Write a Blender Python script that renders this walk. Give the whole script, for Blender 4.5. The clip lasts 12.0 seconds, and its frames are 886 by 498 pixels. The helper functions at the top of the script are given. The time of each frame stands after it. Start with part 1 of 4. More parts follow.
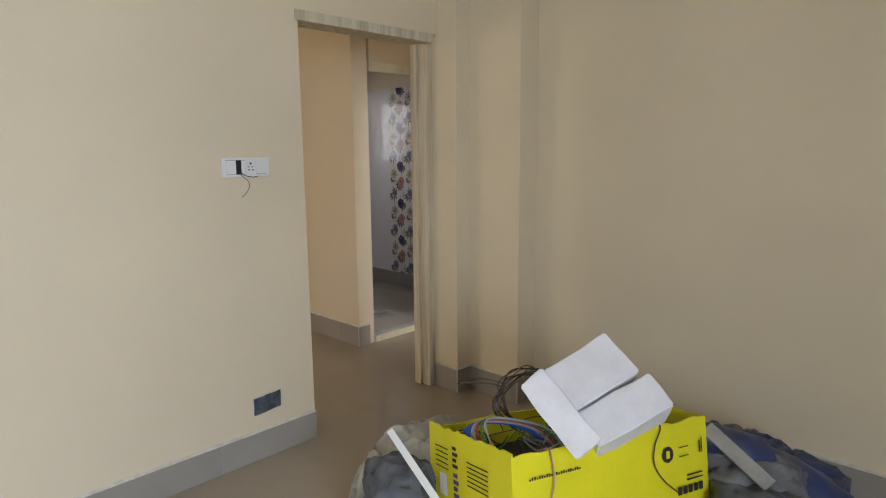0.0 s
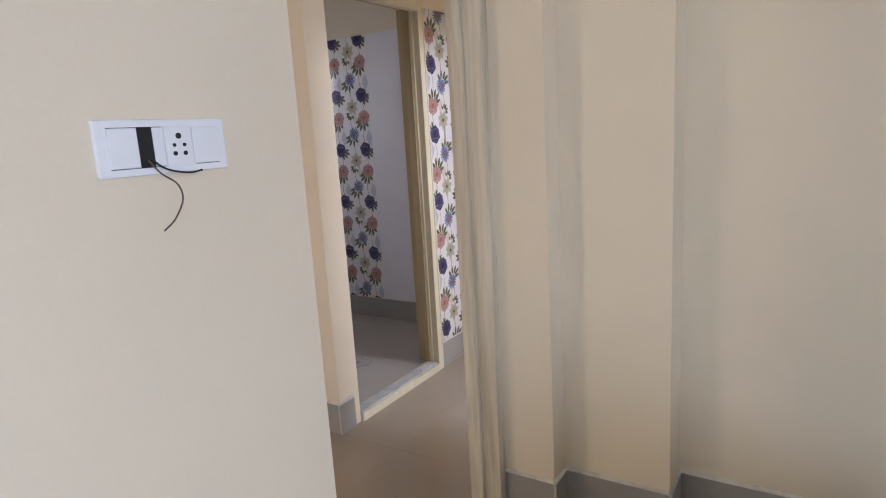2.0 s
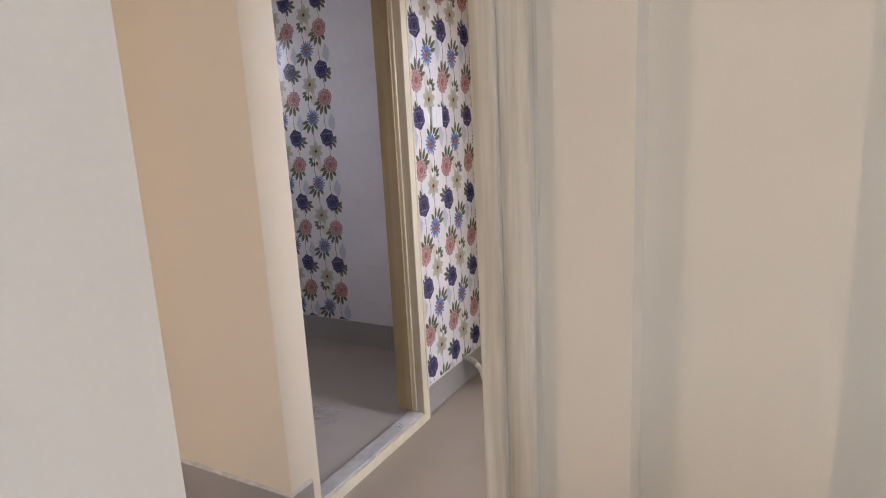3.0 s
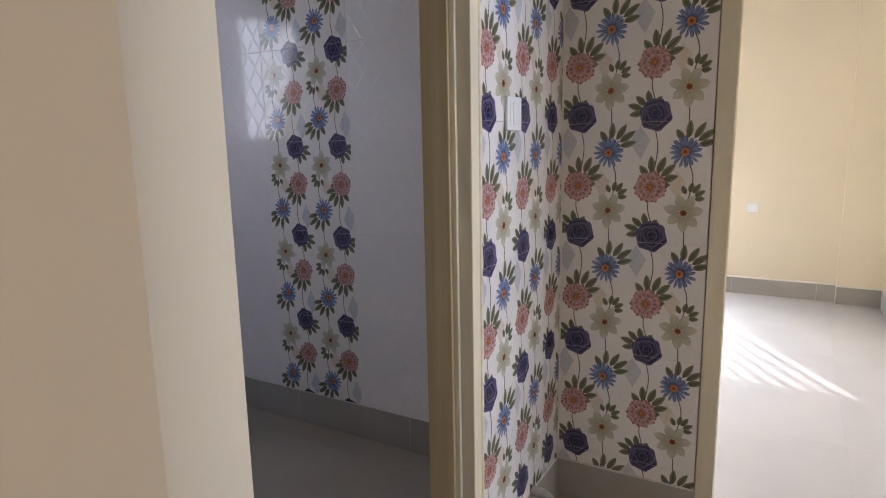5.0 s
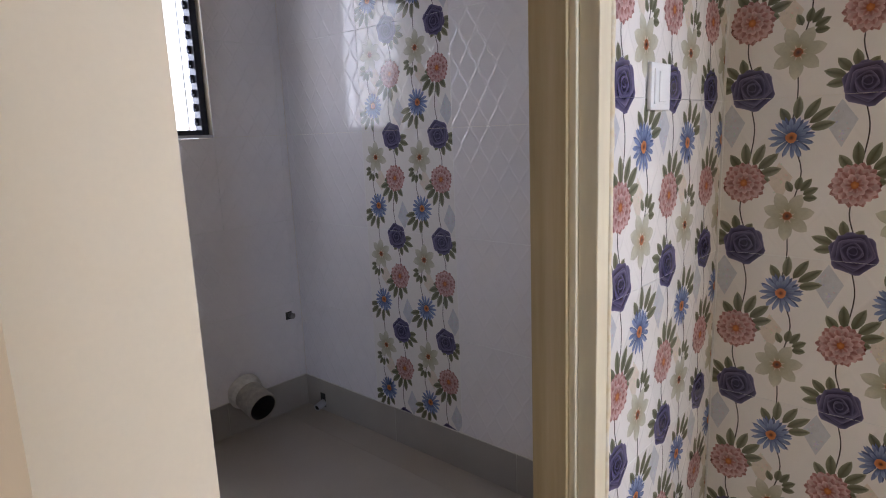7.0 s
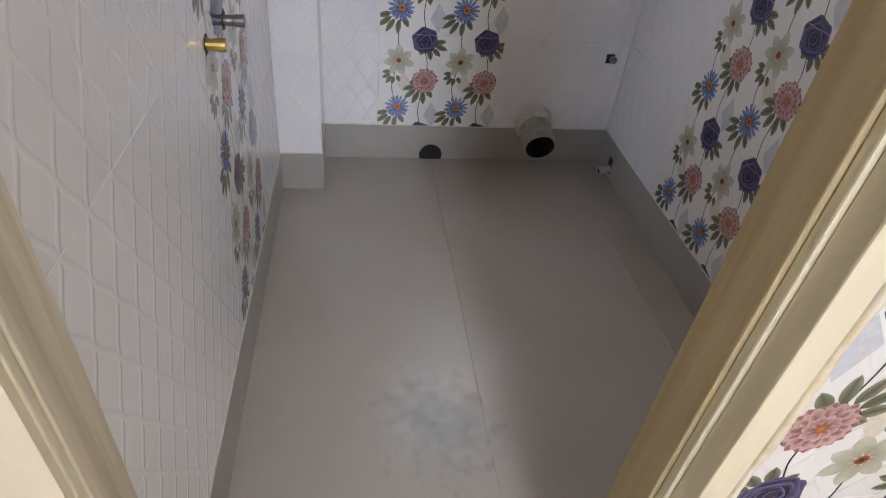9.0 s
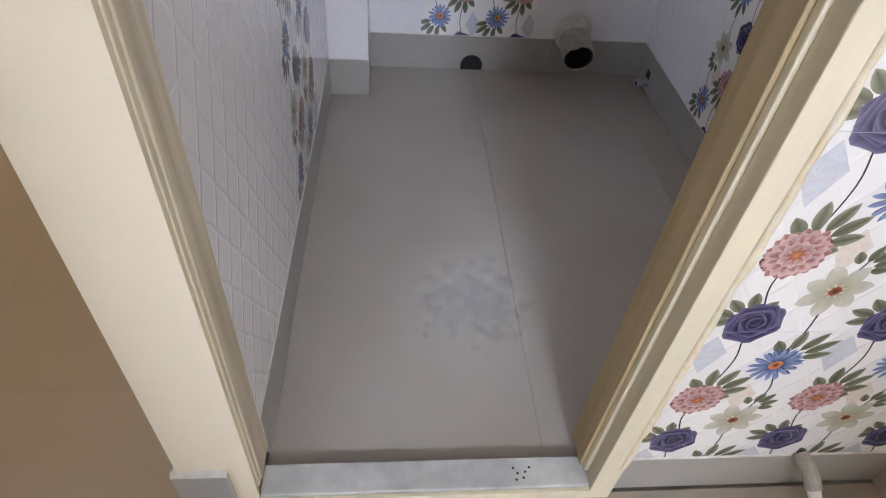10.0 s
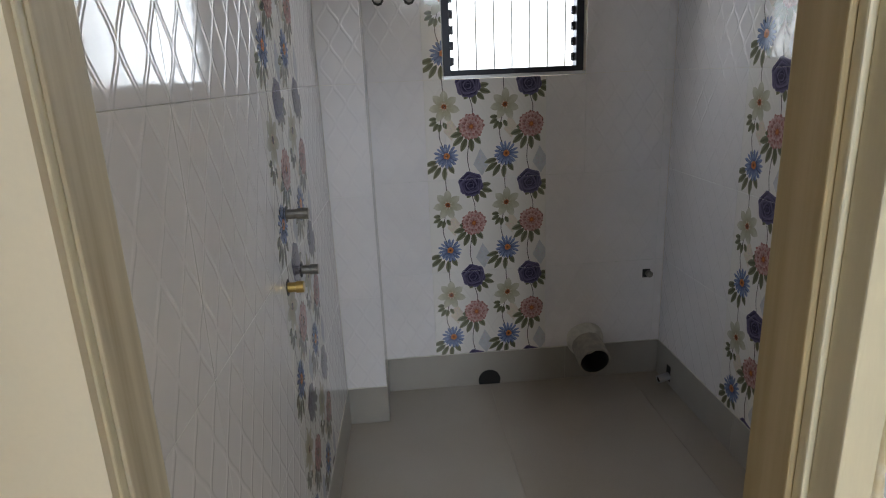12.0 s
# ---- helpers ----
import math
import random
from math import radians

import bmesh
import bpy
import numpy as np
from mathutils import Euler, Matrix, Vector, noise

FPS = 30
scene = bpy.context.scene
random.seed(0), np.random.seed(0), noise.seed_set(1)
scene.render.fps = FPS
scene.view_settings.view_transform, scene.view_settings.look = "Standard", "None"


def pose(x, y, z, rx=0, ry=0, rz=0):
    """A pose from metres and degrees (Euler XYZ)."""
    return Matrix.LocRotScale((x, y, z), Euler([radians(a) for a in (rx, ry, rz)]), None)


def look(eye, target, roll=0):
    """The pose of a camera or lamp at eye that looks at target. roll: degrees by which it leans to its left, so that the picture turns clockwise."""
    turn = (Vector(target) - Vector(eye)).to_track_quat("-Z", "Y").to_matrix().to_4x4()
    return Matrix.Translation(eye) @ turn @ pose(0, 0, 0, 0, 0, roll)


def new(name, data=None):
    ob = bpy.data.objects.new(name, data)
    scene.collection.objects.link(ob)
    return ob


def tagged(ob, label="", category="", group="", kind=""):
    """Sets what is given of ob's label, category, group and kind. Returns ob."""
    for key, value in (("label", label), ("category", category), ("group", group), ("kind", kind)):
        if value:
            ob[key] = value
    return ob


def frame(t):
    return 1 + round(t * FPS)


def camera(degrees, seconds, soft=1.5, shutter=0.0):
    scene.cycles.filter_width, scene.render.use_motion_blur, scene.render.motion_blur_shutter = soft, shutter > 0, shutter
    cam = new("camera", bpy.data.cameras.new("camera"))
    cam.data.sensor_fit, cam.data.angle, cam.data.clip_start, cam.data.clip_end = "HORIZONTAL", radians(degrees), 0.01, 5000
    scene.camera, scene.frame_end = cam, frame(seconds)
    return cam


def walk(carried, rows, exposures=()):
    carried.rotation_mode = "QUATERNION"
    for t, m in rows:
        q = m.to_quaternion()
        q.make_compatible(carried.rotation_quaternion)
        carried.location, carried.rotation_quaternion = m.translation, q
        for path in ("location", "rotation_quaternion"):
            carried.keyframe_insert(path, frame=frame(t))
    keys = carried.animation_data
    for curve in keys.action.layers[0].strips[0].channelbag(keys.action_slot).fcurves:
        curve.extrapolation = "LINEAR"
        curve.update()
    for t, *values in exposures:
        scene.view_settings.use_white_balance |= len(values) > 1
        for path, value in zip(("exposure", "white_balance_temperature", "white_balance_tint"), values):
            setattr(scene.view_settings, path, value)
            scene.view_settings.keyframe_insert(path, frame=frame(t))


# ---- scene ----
cam = camera(72.1, 12.0, 1.1)
PATH = [
    (0, (-0.067, 0.039, 1.412), (1.357, 1.406, 1.092), -0.5),
    (0.5, (0.05, 0.455, 1.401), (1.403, 1.891, 1.075), 1.1),
    (0.7, (0.108, 0.616, 1.375), (1.465, 2.05, 1.056), 1.1),
    (1, (0.206, 0.816, 1.352), (1.59, 2.222, 1.028), 0.4),
    (1.5, (0.427, 1.246, 1.348), (1.943, 2.505, 1.006), -1.3),
    (2, (0.669, 1.613, 1.344), (2.327, 2.666, 0.968), -3.4),
    (2.5, (0.976, 1.896, 1.338), (2.685, 2.852, 0.931), -3.8),
    (3, (1.297, 2.122, 1.318), (3.01, 3.069, 0.906), -2.9),
    (3.2, (1.417, 2.195, 1.316), (3.145, 3.12, 0.919), -2.1),
    (4.8, (2.08, 2.714, 1.279), (3.697, 3.833, 0.917), -0.8),
    (5, (2.16, 2.775, 1.259), (3.861, 3.771, 0.918), -1.1),
    (5.5, (2.215, 2.866, 1.238), (4.111, 3.407, 0.902), -4.9),
    (6, (2.232, 2.931, 1.258), (4.178, 3.146, 0.853), -4.9),
    (6.5, (2.346, 2.956, 1.272), (4.16, 3.694, 0.868), -3.5),
    (7, (2.504, 2.957, 1.262), (3.966, 4.27, 0.888), -2.2),
    (7.2, (2.58, 2.982, 1.284), (3.888, 4.446, 0.902), -2.3),
    (8.8, (2.96, 3.141, 1.237), (3.361, 4.797, 0.191), 6.7),
    (9, (3.014, 3.102, 1.305), (3.323, 4.635, 0.057), 6.7),
    (9.5, (3.015, 2.937, 1.297), (3.232, 4.343, -0.109), 7.3),
    (9.8, (2.992, 2.91, 1.31), (3.192, 4.287, -0.127), 6.2),
    (10, (2.995, 2.906, 1.301), (3.182, 4.314, -0.107), 5.6),
    (10.5, (2.994, 2.903, 1.324), (3.165, 4.438, 0.053), 3.8),
    (10.8, (3.011, 2.895, 1.313), (3.176, 4.605, 0.289), 1.5),
    (11, (3.041, 2.883, 1.305), (3.178, 4.724, 0.536), -1.9),
    (11.5, (3.034, 2.895, 1.298), (3.171, 4.793, 0.68), -2.9),
    (12, (3.017, 2.954, 1.3), (3.15, 4.871, 0.747), -2.5),
]
EXPOSURES = [(0.0, -0.27, 6450, 15), (1.0, 0.15, 6050, 19), (1.5, 0.22, 5900, 22), (2.0, 0.2, 5750, 22), (3.2, 0.3, 5750, 24), (5.0, -0.03, 5650, 19), (5.5, -0.33, 5600, 16),
             (6.0, -0.52, 5700, 18), (6.5, -0.2, 5650, 18), (7.0, 0.2, 5750, 20), (8.8, 0.62, 6050, 16), (9.5, 0.58, 5650, 17), (10.5, 0.52, 5650, 17),
             (11.0, 0.18, 5850, 11), (12.0, -0.14, 6050, 9)]
walk(cam, [(t, look(eye, target, roll)) for t, eye, target, roll in PATH], EXPOSURES)

# ---- world, sun and window light ----
SUN_TO = Vector((0.655, 0.410, 0.635)).normalized()
world = bpy.data.worlds.new("world")
scene.world = world
world.use_nodes = True
wn = world.node_tree
sky = wn.nodes.new("ShaderNodeTexSky")
sky.sky_type = "NISHITA"
sky.sun_disc = False
sky.sun_elevation = math.asin(SUN_TO.z)
sky.sun_rotation = math.atan2(SUN_TO.x, SUN_TO.y)
wn.links.new(sky.outputs[0], wn.nodes["Background"].inputs[0])
wn.nodes["Background"].inputs[1].default_value = 0.15
sun_data = bpy.data.lights.new("sun", "SUN")
sun_data.energy, sun_data.angle, sun_data.color = 5.0, radians(0.5), (1.0, 0.95, 0.86)
sun = new("sun", sun_data)
sun.matrix_world = look((20 * SUN_TO.x, 20 * SUN_TO.y, 20 * SUN_TO.z), (0, 0, 0))


def window_light(name, eye, target, width, height, watts, color, spread=180):
    data = bpy.data.lights.new(name, "AREA")
    data.shape, data.size, data.size_y, data.energy, data.color, data.spread = "RECTANGLE", width, height, watts, color, radians(spread)
    ob = new(name, data)
    ob.matrix_world = look(eye, target)
    return ob


window_light("window_light_room", (-1.15, -2.2, 1.6), (-0.7, 0.8, 0.4), 1.7, 1.2, 155, (0.75, 0.87, 1.0), 150)
window_light("window_light_hall", (-2.42, 5.9, 1.6), (0, 5.5, 0.9), 1.1, 1.3, 82, (1.0, 0.85, 0.62))
window_light("window_light_bedroom", (7.9, 4.35, 1.5), (6.3, 4.45, -0.2), 1.3, 1.15, 330, (0.84, 0.92, 1.0), 140)
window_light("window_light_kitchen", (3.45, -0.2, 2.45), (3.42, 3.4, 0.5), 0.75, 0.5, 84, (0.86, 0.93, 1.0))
window_light("window_light_bath", (3.475, 5.52, 1.62), (3.475, 4.5, 1.3), 0.6, 0.7, 6.6, (0.9, 0.95, 1.0))


# ---- materials ----
def material(name, color, rough=0.5, metal=0.0, vary=0.06, scale=4.0, grain=60.0, bump=0.0, second=None, spec=0.5, distance=0.002, stretch=(1, 1, 1)):
    m = bpy.data.materials.new(name)
    m.use_nodes = True
    t = m.node_tree
    b = t.nodes["Principled BSDF"]
    b.inputs["Roughness"].default_value, b.inputs["Metallic"].default_value = rough, metal
    b.inputs["Specular IOR Level"].default_value = spec
    co = t.nodes.new("ShaderNodeTexCoord")
    n1, n2 = t.nodes.new("ShaderNodeTexNoise"), t.nodes.new("ShaderNodeTexNoise")
    n1.inputs["Scale"].default_value, n2.inputs["Scale"].default_value = scale, grain
    n1.inputs["Detail"].default_value, n2.inputs["Detail"].default_value = 4, 3
    mp = t.nodes.new("ShaderNodeMapping")
    mp.inputs["Scale"].default_value = stretch
    t.links.new(co.outputs["Object"], mp.inputs["Vector"])
    for n in (n1, n2):
        t.links.new(mp.outputs[0], n.inputs["Vector"])
    mix = t.nodes.new("ShaderNodeMix")
    mix.data_type = "RGBA"
    c = Vector(color)
    d = Vector(second) if second else c * (1 - 2.2 * vary)
    mix.inputs[6].default_value, mix.inputs[7].default_value = (*c, 1), (*d, 1)
    ramp = t.nodes.new("ShaderNodeMapRange")
    ramp.inputs["From Min"].default_value, ramp.inputs["From Max"].default_value = 0.35, 0.75
    add = t.nodes.new("ShaderNodeMath")
    add.operation = "MULTIPLY_ADD"
    add.inputs[1].default_value = 0.25
    t.links.new(n2.outputs["Fac"], add.inputs[0])
    t.links.new(n1.outputs["Fac"], add.inputs[2])
    sub = t.nodes.new("ShaderNodeMath")
    sub.operation = "SUBTRACT"
    sub.inputs[1].default_value = 0.125
    t.links.new(add.outputs[0], sub.inputs[0])
    t.links.new(sub.outputs[0], ramp.inputs["Value"])
    t.links.new(ramp.outputs[0], mix.inputs[0])
    t.links.new(mix.outputs[2], b.inputs["Base Color"])
    if bump:
        bp = t.nodes.new("ShaderNodeBump")
        bp.inputs["Strength"].default_value, bp.inputs["Distance"].default_value = bump, distance
        t.links.new(n2.outputs["Fac"], bp.inputs["Height"])
        t.links.new(bp.outputs[0], b.inputs["Normal"])
    return m


def random_tone(m, amount):
    """Lets each piece differ a little in tone from its neighbours."""
    t = m.node_tree
    b = t.nodes["Principled BSDF"]
    source = b.inputs["Base Color"].links[0].from_socket
    info, hsv, rng = t.nodes.new("ShaderNodeObjectInfo"), t.nodes.new("ShaderNodeHueSaturation"), t.nodes.new("ShaderNodeMapRange")
    rng.inputs["To Min"].default_value, rng.inputs["To Max"].default_value = 1 - amount, 1 + amount
    t.links.new(info.outputs["Random"], rng.inputs["Value"])
    t.links.new(rng.outputs[0], hsv.inputs["Value"])
    t.links.new(source, hsv.inputs["Color"])
    t.links.new(hsv.outputs[0], b.inputs["Base Color"])
    return m


def rough_variation(m, low, high, scale):
    t = m.node_tree
    n, rng, co = t.nodes.new("ShaderNodeTexNoise"), t.nodes.new("ShaderNodeMapRange"), t.nodes.new("ShaderNodeTexCoord")
    n.inputs["Scale"].default_value, n.inputs["Detail"].default_value = scale, 5
    rng.inputs["From Min"].default_value, rng.inputs["From Max"].default_value = 0.35, 0.7
    rng.inputs["To Min"].default_value, rng.inputs["To Max"].default_value = low, high
    t.links.new(co.outputs["Object"], n.inputs["Vector"])
    t.links.new(n.outputs["Fac"], rng.inputs["Value"])
    t.links.new(rng.outputs[0], t.nodes["Principled BSDF"].inputs["Roughness"])
    return m


TILE_W, TILE_H = 0.46, 0.374


def embossed(name, color, strength):
    """Glazed white wall tile with a raised diamond lattice."""
    m = material(name, color, rough=0.07, vary=0.03, scale=3, grain=30)
    t = m.node_tree
    co, sep = t.nodes.new("ShaderNodeTexCoord"), t.nodes.new("ShaderNodeSeparateXYZ")
    t.links.new(co.outputs["Object"], sep.inputs[0])

    def op(kind, a, b=None, c=None):
        n = t.nodes.new("ShaderNodeMath")
        n.operation = kind
        for k, v in enumerate((a, b, c)):
            if v is None:
                continue
            if isinstance(v, (int, float)):
                n.inputs[k].default_value = v
            else:
                t.links.new(v, n.inputs[k])
        return n.outputs[0]

    u, v = op("MULTIPLY", sep.outputs[0], 6 / TILE_W), op("MULTIPLY", sep.outputs[1], 3 / TILE_H)
    v = op("SUBTRACT", v, op("MULTIPLY", op("SINE", op("MULTIPLY", v, 4 * math.pi)), 0.022))  # the lines run upright where they meet
    a, b = op("ADD", u, v), op("SUBTRACT", u, v)
    near = op("MINIMUM", op("PINGPONG", a, 0.5), op("PINGPONG", b, 0.5))
    rng = t.nodes.new("ShaderNodeMapRange")
    rng.interpolation_type = "SMOOTHSTEP"
    rng.inputs["From Min"].default_value, rng.inputs["From Max"].default_value = 0.015, 0.10
    rng.inputs["To Min"].default_value, rng.inputs["To Max"].default_value = 1.0, 0.0
    t.links.new(near, rng.inputs["Value"])
    fine = t.nodes.new("ShaderNodeTexNoise")
    fine.inputs["Scale"].default_value = 26
    t.links.new(co.outputs["Object"], fine.inputs["Vector"])
    height = op("MULTIPLY_ADD", fine.outputs["Fac"], 0.25, rng.outputs[0])
    bp = t.nodes.new("ShaderNodeBump")
    bp.inputs["Strength"].default_value, bp.inputs["Distance"].default_value = strength, 0.002
    t.links.new(height, bp.inputs["Height"])
    t.links.new(bp.outputs[0], t.nodes["Principled BSDF"].inputs["Normal"])
    return m


PAINT = material("cream_wall_paint", (0.79, 0.687, 0.515), 0.68, vary=0.035, scale=1.3, grain=180, bump=0.12, distance=0.001, spec=0.35)
CEIL = material("white_ceiling_paint", (0.80, 0.76, 0.66), 0.7, vary=0.03, grain=120, bump=0.1)
FLOOR = rough_variation(random_tone(material("vitrified_floor_tile", (0.40, 0.335, 0.265), 0.12, vary=0.02, scale=2.5, grain=300), 0.02), 0.08, 0.14, 3)
# Paler, greyer copy of the floor tile: the bedroom's daylight put into its colour.
DAYLIT_FLOOR = rough_variation(random_tone(material("daylit_floor_tile", (0.50, 0.465, 0.42), 0.16, vary=0.03, scale=2.5, grain=300), 0.015), 0.12, 0.2, 3)
BATHFLOOR = rough_variation(random_tone(material("matt_grey_floor_tile", (0.43, 0.39, 0.34), 0.35, second=(0.36, 0.305, 0.24), scale=1.6, grain=250, bump=0.05), 0.006), 0.28, 0.36, 4)
SKIRT = random_tone(material("grey_skirting_tile", (0.36, 0.335, 0.30), 0.3, vary=0.06, scale=5, grain=200), 0.05)
GROUT = material("cement_grout", (0.52, 0.50, 0.46), 0.85, vary=0.1, grain=150, bump=0.2)
TGROUT = material("white_tile_grout", (0.74, 0.73, 0.72), 0.8, vary=0.05)
TILE = embossed("embossed_white_tile", (0.80, 0.77, 0.78), 0.42)
FTILE = embossed("embossed_floral_tile", (0.80, 0.77, 0.745), 0.3)
FRAME = material("cream_primer_paint", (0.75, 0.68, 0.50), 0.5, vary=0.07, scale=16, grain=120, bump=0.25, stretch=(1, 1, 0.15))
WOOD = material("worn_whitewashed_wood", (0.69, 0.62, 0.48), 0.65, vary=0.1, scale=30, grain=150, bump=0.25, second=(0.44, 0.365, 0.24), stretch=(1, 1, 0.05))
RAW = material("bare_olive_wood", (0.40, 0.31, 0.16), 0.6, vary=0.15, scale=22, grain=150, bump=0.3, second=(0.53, 0.435, 0.265), stretch=(1, 1, 0.05))
FILLER = material("yellowed_filler", (0.66, 0.56, 0.36), 0.6, vary=0.15, scale=40, grain=160, bump=0.4, second=(0.74, 0.69, 0.58))
MARBLE = material("grey_marble", (0.62, 0.61, 0.58), 0.35, vary=0.15, scale=9, grain=40, second=(0.38, 0.37, 0.36))
CEMENT = material("white_cement", (0.70, 0.67, 0.60), 0.9, vary=0.12, scale=30, grain=90, bump=0.5)
WHITE = material("white_plastic", (0.82, 0.82, 0.82), 0.25, vary=0.02)
# Paints the shade inside holes and slots; also colours a wire and carton filling.
BLACK = material("black_wire_and_hole_shade", (0.012, 0.012, 0.012), 0.6)
DARKMETAL = material("dark_window_metal", (0.02, 0.022, 0.035), 0.4, metal=0.3)
STEEL = material("aluminium", (0.55, 0.56, 0.58), 0.35, metal=0.9)
GALV = material("galvanised_pipe", (0.30, 0.28, 0.25), 0.45, metal=0.7, vary=0.2, scale=60)
BRASS = material("brass_fitting", (0.62, 0.43, 0.14), 0.3, metal=0.9, vary=0.1, scale=60)
PVC = material("dusty_grey_pvc", (0.30, 0.28, 0.24), 0.6, vary=0.15, scale=40, grain=150, bump=0.3, second=(0.45, 0.40, 0.32))
WIRE = material("brown_wire", (0.10, 0.07, 0.05), 0.5)
INK = {
    "rose_dark": (0.022, 0.019, 0.050), "rose_mid": (0.08, 0.07, 0.14), "rose_light": (0.22, 0.195, 0.33),
    "peony_dark": (0.13, 0.035, 0.03), "peony_mid": (0.37, 0.165, 0.15), "peony_light": (0.62, 0.41, 0.39),
    "daisy_dark": (0.035, 0.05, 0.14), "daisy_light": (0.27, 0.33, 0.53), "heart": (0.36, 0.11, 0.035), "orange": (0.62, 0.24, 0.09),
    "ivory": (0.62, 0.60, 0.50), "ivory_edge": (0.50, 0.48, 0.40), "ivory_shade": (0.34, 0.305, 0.19),
    "leaf": (0.175, 0.178, 0.11), "leaf_light": (0.35, 0.345, 0.25), "leaf_dark": (0.06, 0.064, 0.036),
    "stem": (0.035, 0.03, 0.032), "lace": (0.58, 0.59, 0.63), "lace_warm": (0.72, 0.64, 0.55),
}
PRINT = material("flower_print", (1.0, 1.0, 1.0), 0.1, vary=0.07, scale=60, grain=240)
pt = PRINT.node_tree
pa, pm = pt.nodes.new("ShaderNodeAttribute"), pt.nodes.new("ShaderNodeMix")
pa.attribute_name = "ink"
pm.data_type, pm.blend_type = "RGBA", "MULTIPLY"
pm.inputs[0].default_value = 1.0
pt.links.new(pa.outputs["Color"], pm.inputs[6])
pt.links.new(pt.nodes["Principled BSDF"].inputs["Base Color"].links[0].from_socket, pm.inputs[7])
pt.links.new(pm.outputs[2], pt.nodes["Principled BSDF"].inputs["Base Color"])


# ---- mesh helpers ----
def add_box(bm, x0, x1, y0, y1, z0, z1):
    v = [bm.verts.new((x, y, z)) for x in (x0, x1) for y in (y0, y1) for z in (z0, z1)]
    for f in ((0, 1, 3, 2), (4, 6, 7, 5), (0, 4, 5, 1), (2, 3, 7, 6), (0, 2, 6, 4), (1, 5, 7, 3)):
        bm.faces.new([v[k] for k in f])


def boxes(*spans, bevel=0.0):
    bm = bmesh.new()
    for s in spans:
        add_box(bm, *s)
    if bevel:
        bmesh.ops.bevel(bm, geom=bm.edges[:], offset=bevel, segments=2, affect="EDGES", profile=0.6)
    return bm


def mesh_of(name, bm, mats):
    me = bpy.data.meshes.new(name)
    bmesh.ops.recalc_face_normals(bm, faces=bm.faces[:])
    bm.to_mesh(me)
    bm.free()
    for m in mats if isinstance(mats, (list, tuple)) else [mats]:
        me.materials.append(m)
    return me


def part(name, bm, mats, parent=None, label="", smooth=False):
    me = mesh_of(name, bm, mats)
    if smooth:
        me.polygons.foreach_set("use_smooth", [True] * len(me.polygons))
    ob = new(name, me)
    ob.parent = parent
    return tagged(ob, label)


def thing(name, label, category, at=(0, 0, 0), group=""):
    ob = new(name)
    ob.location = at
    ob.empty_display_size = 0.05
    return tagged(ob, label, category, group)


def structure(name, bm, mats, label, category):
    ob = part(name, bm, mats)
    return tagged(ob, label, category, kind="structure")


def tube(points, radius, sides=10, cap=True, radii=None):
    """A round bar or hose along points."""
    bm = bmesh.new()
    pts = [Vector(p) for p in points]
    rings = []
    side = None
    for k, p in enumerate(pts):
        d = (pts[min(k + 1, len(pts) - 1)] - pts[max(k - 1, 0)]).normalized()
        if side is None:
            side = d.orthogonal().normalized()
        side = (side - d * side.dot(d)).normalized()
        up = d.cross(side)
        r = radii[k] if radii else radius
        rings.append([bm.verts.new(p + r * (math.cos(a) * side + math.sin(a) * up)) for a in (2 * math.pi * i / sides for i in range(sides))])
    for a, b in zip(rings, rings[1:]):
        for i in range(sides):
            bm.faces.new((a[i], a[(i + 1) % sides], b[(i + 1) % sides], b[i]))
    if cap:
        bm.faces.new(rings[0][::-1])
        bm.faces.new(rings[-1])
    return bm


def bend(points, steps=8):
    """Smooth path through points."""
    p = [Vector(q) for q in points]
    p = [2 * p[0] - p[1]] + p + [2 * p[-1] - p[-2]]
    out = []
    for a, b, c, d in zip(p, p[1:], p[2:], p[3:]):
        for k in range(steps):
            s = k / steps
            out.append(0.5 * (2 * b + (c - a) * s + (2 * a - 5 * b + 4 * c - d) * s * s + (3 * b - a - 3 * c + d) * s ** 3))
    return out + [p[-2]]


def pipe_shell(r_out, r_in, length, sides=28):
    """A hollow pipe along +z, open at its far end."""
    bm = bmesh.new()
    rows = [(r_out, 0), (r_out, length - 0.003), (r_out - 0.002, length), (r_in + 0.002, length), (r_in, length - 0.003), (r_in, 0.01)]
    rings = [[bm.verts.new((r * math.cos(2 * math.pi * i / sides), r * math.sin(2 * math.pi * i / sides), z)) for i in range(sides)] for r, z in rows]
    for k, (a, b) in enumerate(zip(rings, rings[1:])):
        for i in range(sides):
            bm.faces.new((a[i], a[(i + 1) % sides], b[(i + 1) % sides], b[i])).material_index = int(k > 3)
    # Bore faces take the second material, black painted in for the shade inside.
    bm.faces.new(rings[-1]).material_index = 1
    return bm


# ---- the shell of the flat ----
H, ROOF = 2.88, 2.85
wall_a = structure("wall_room_north", boxes((-2.2, 1.555, 2.492, 2.61, 0, H), (1.555, 2.455, 2.492, 2.61, 2.045, H)), PAINT, "cream painted plaster wall with a door opening", "wall")
wall_b = structure("wall_room_east", boxes((2.455, 2.87, 2.350, 2.62, 0, H), (2.56, 2.87, 1.993, 2.350, 0, H), (2.715, 2.87, -2.0, 1.997, 0, H)), PAINT, "cream painted wall stepped back from the door", "wall")
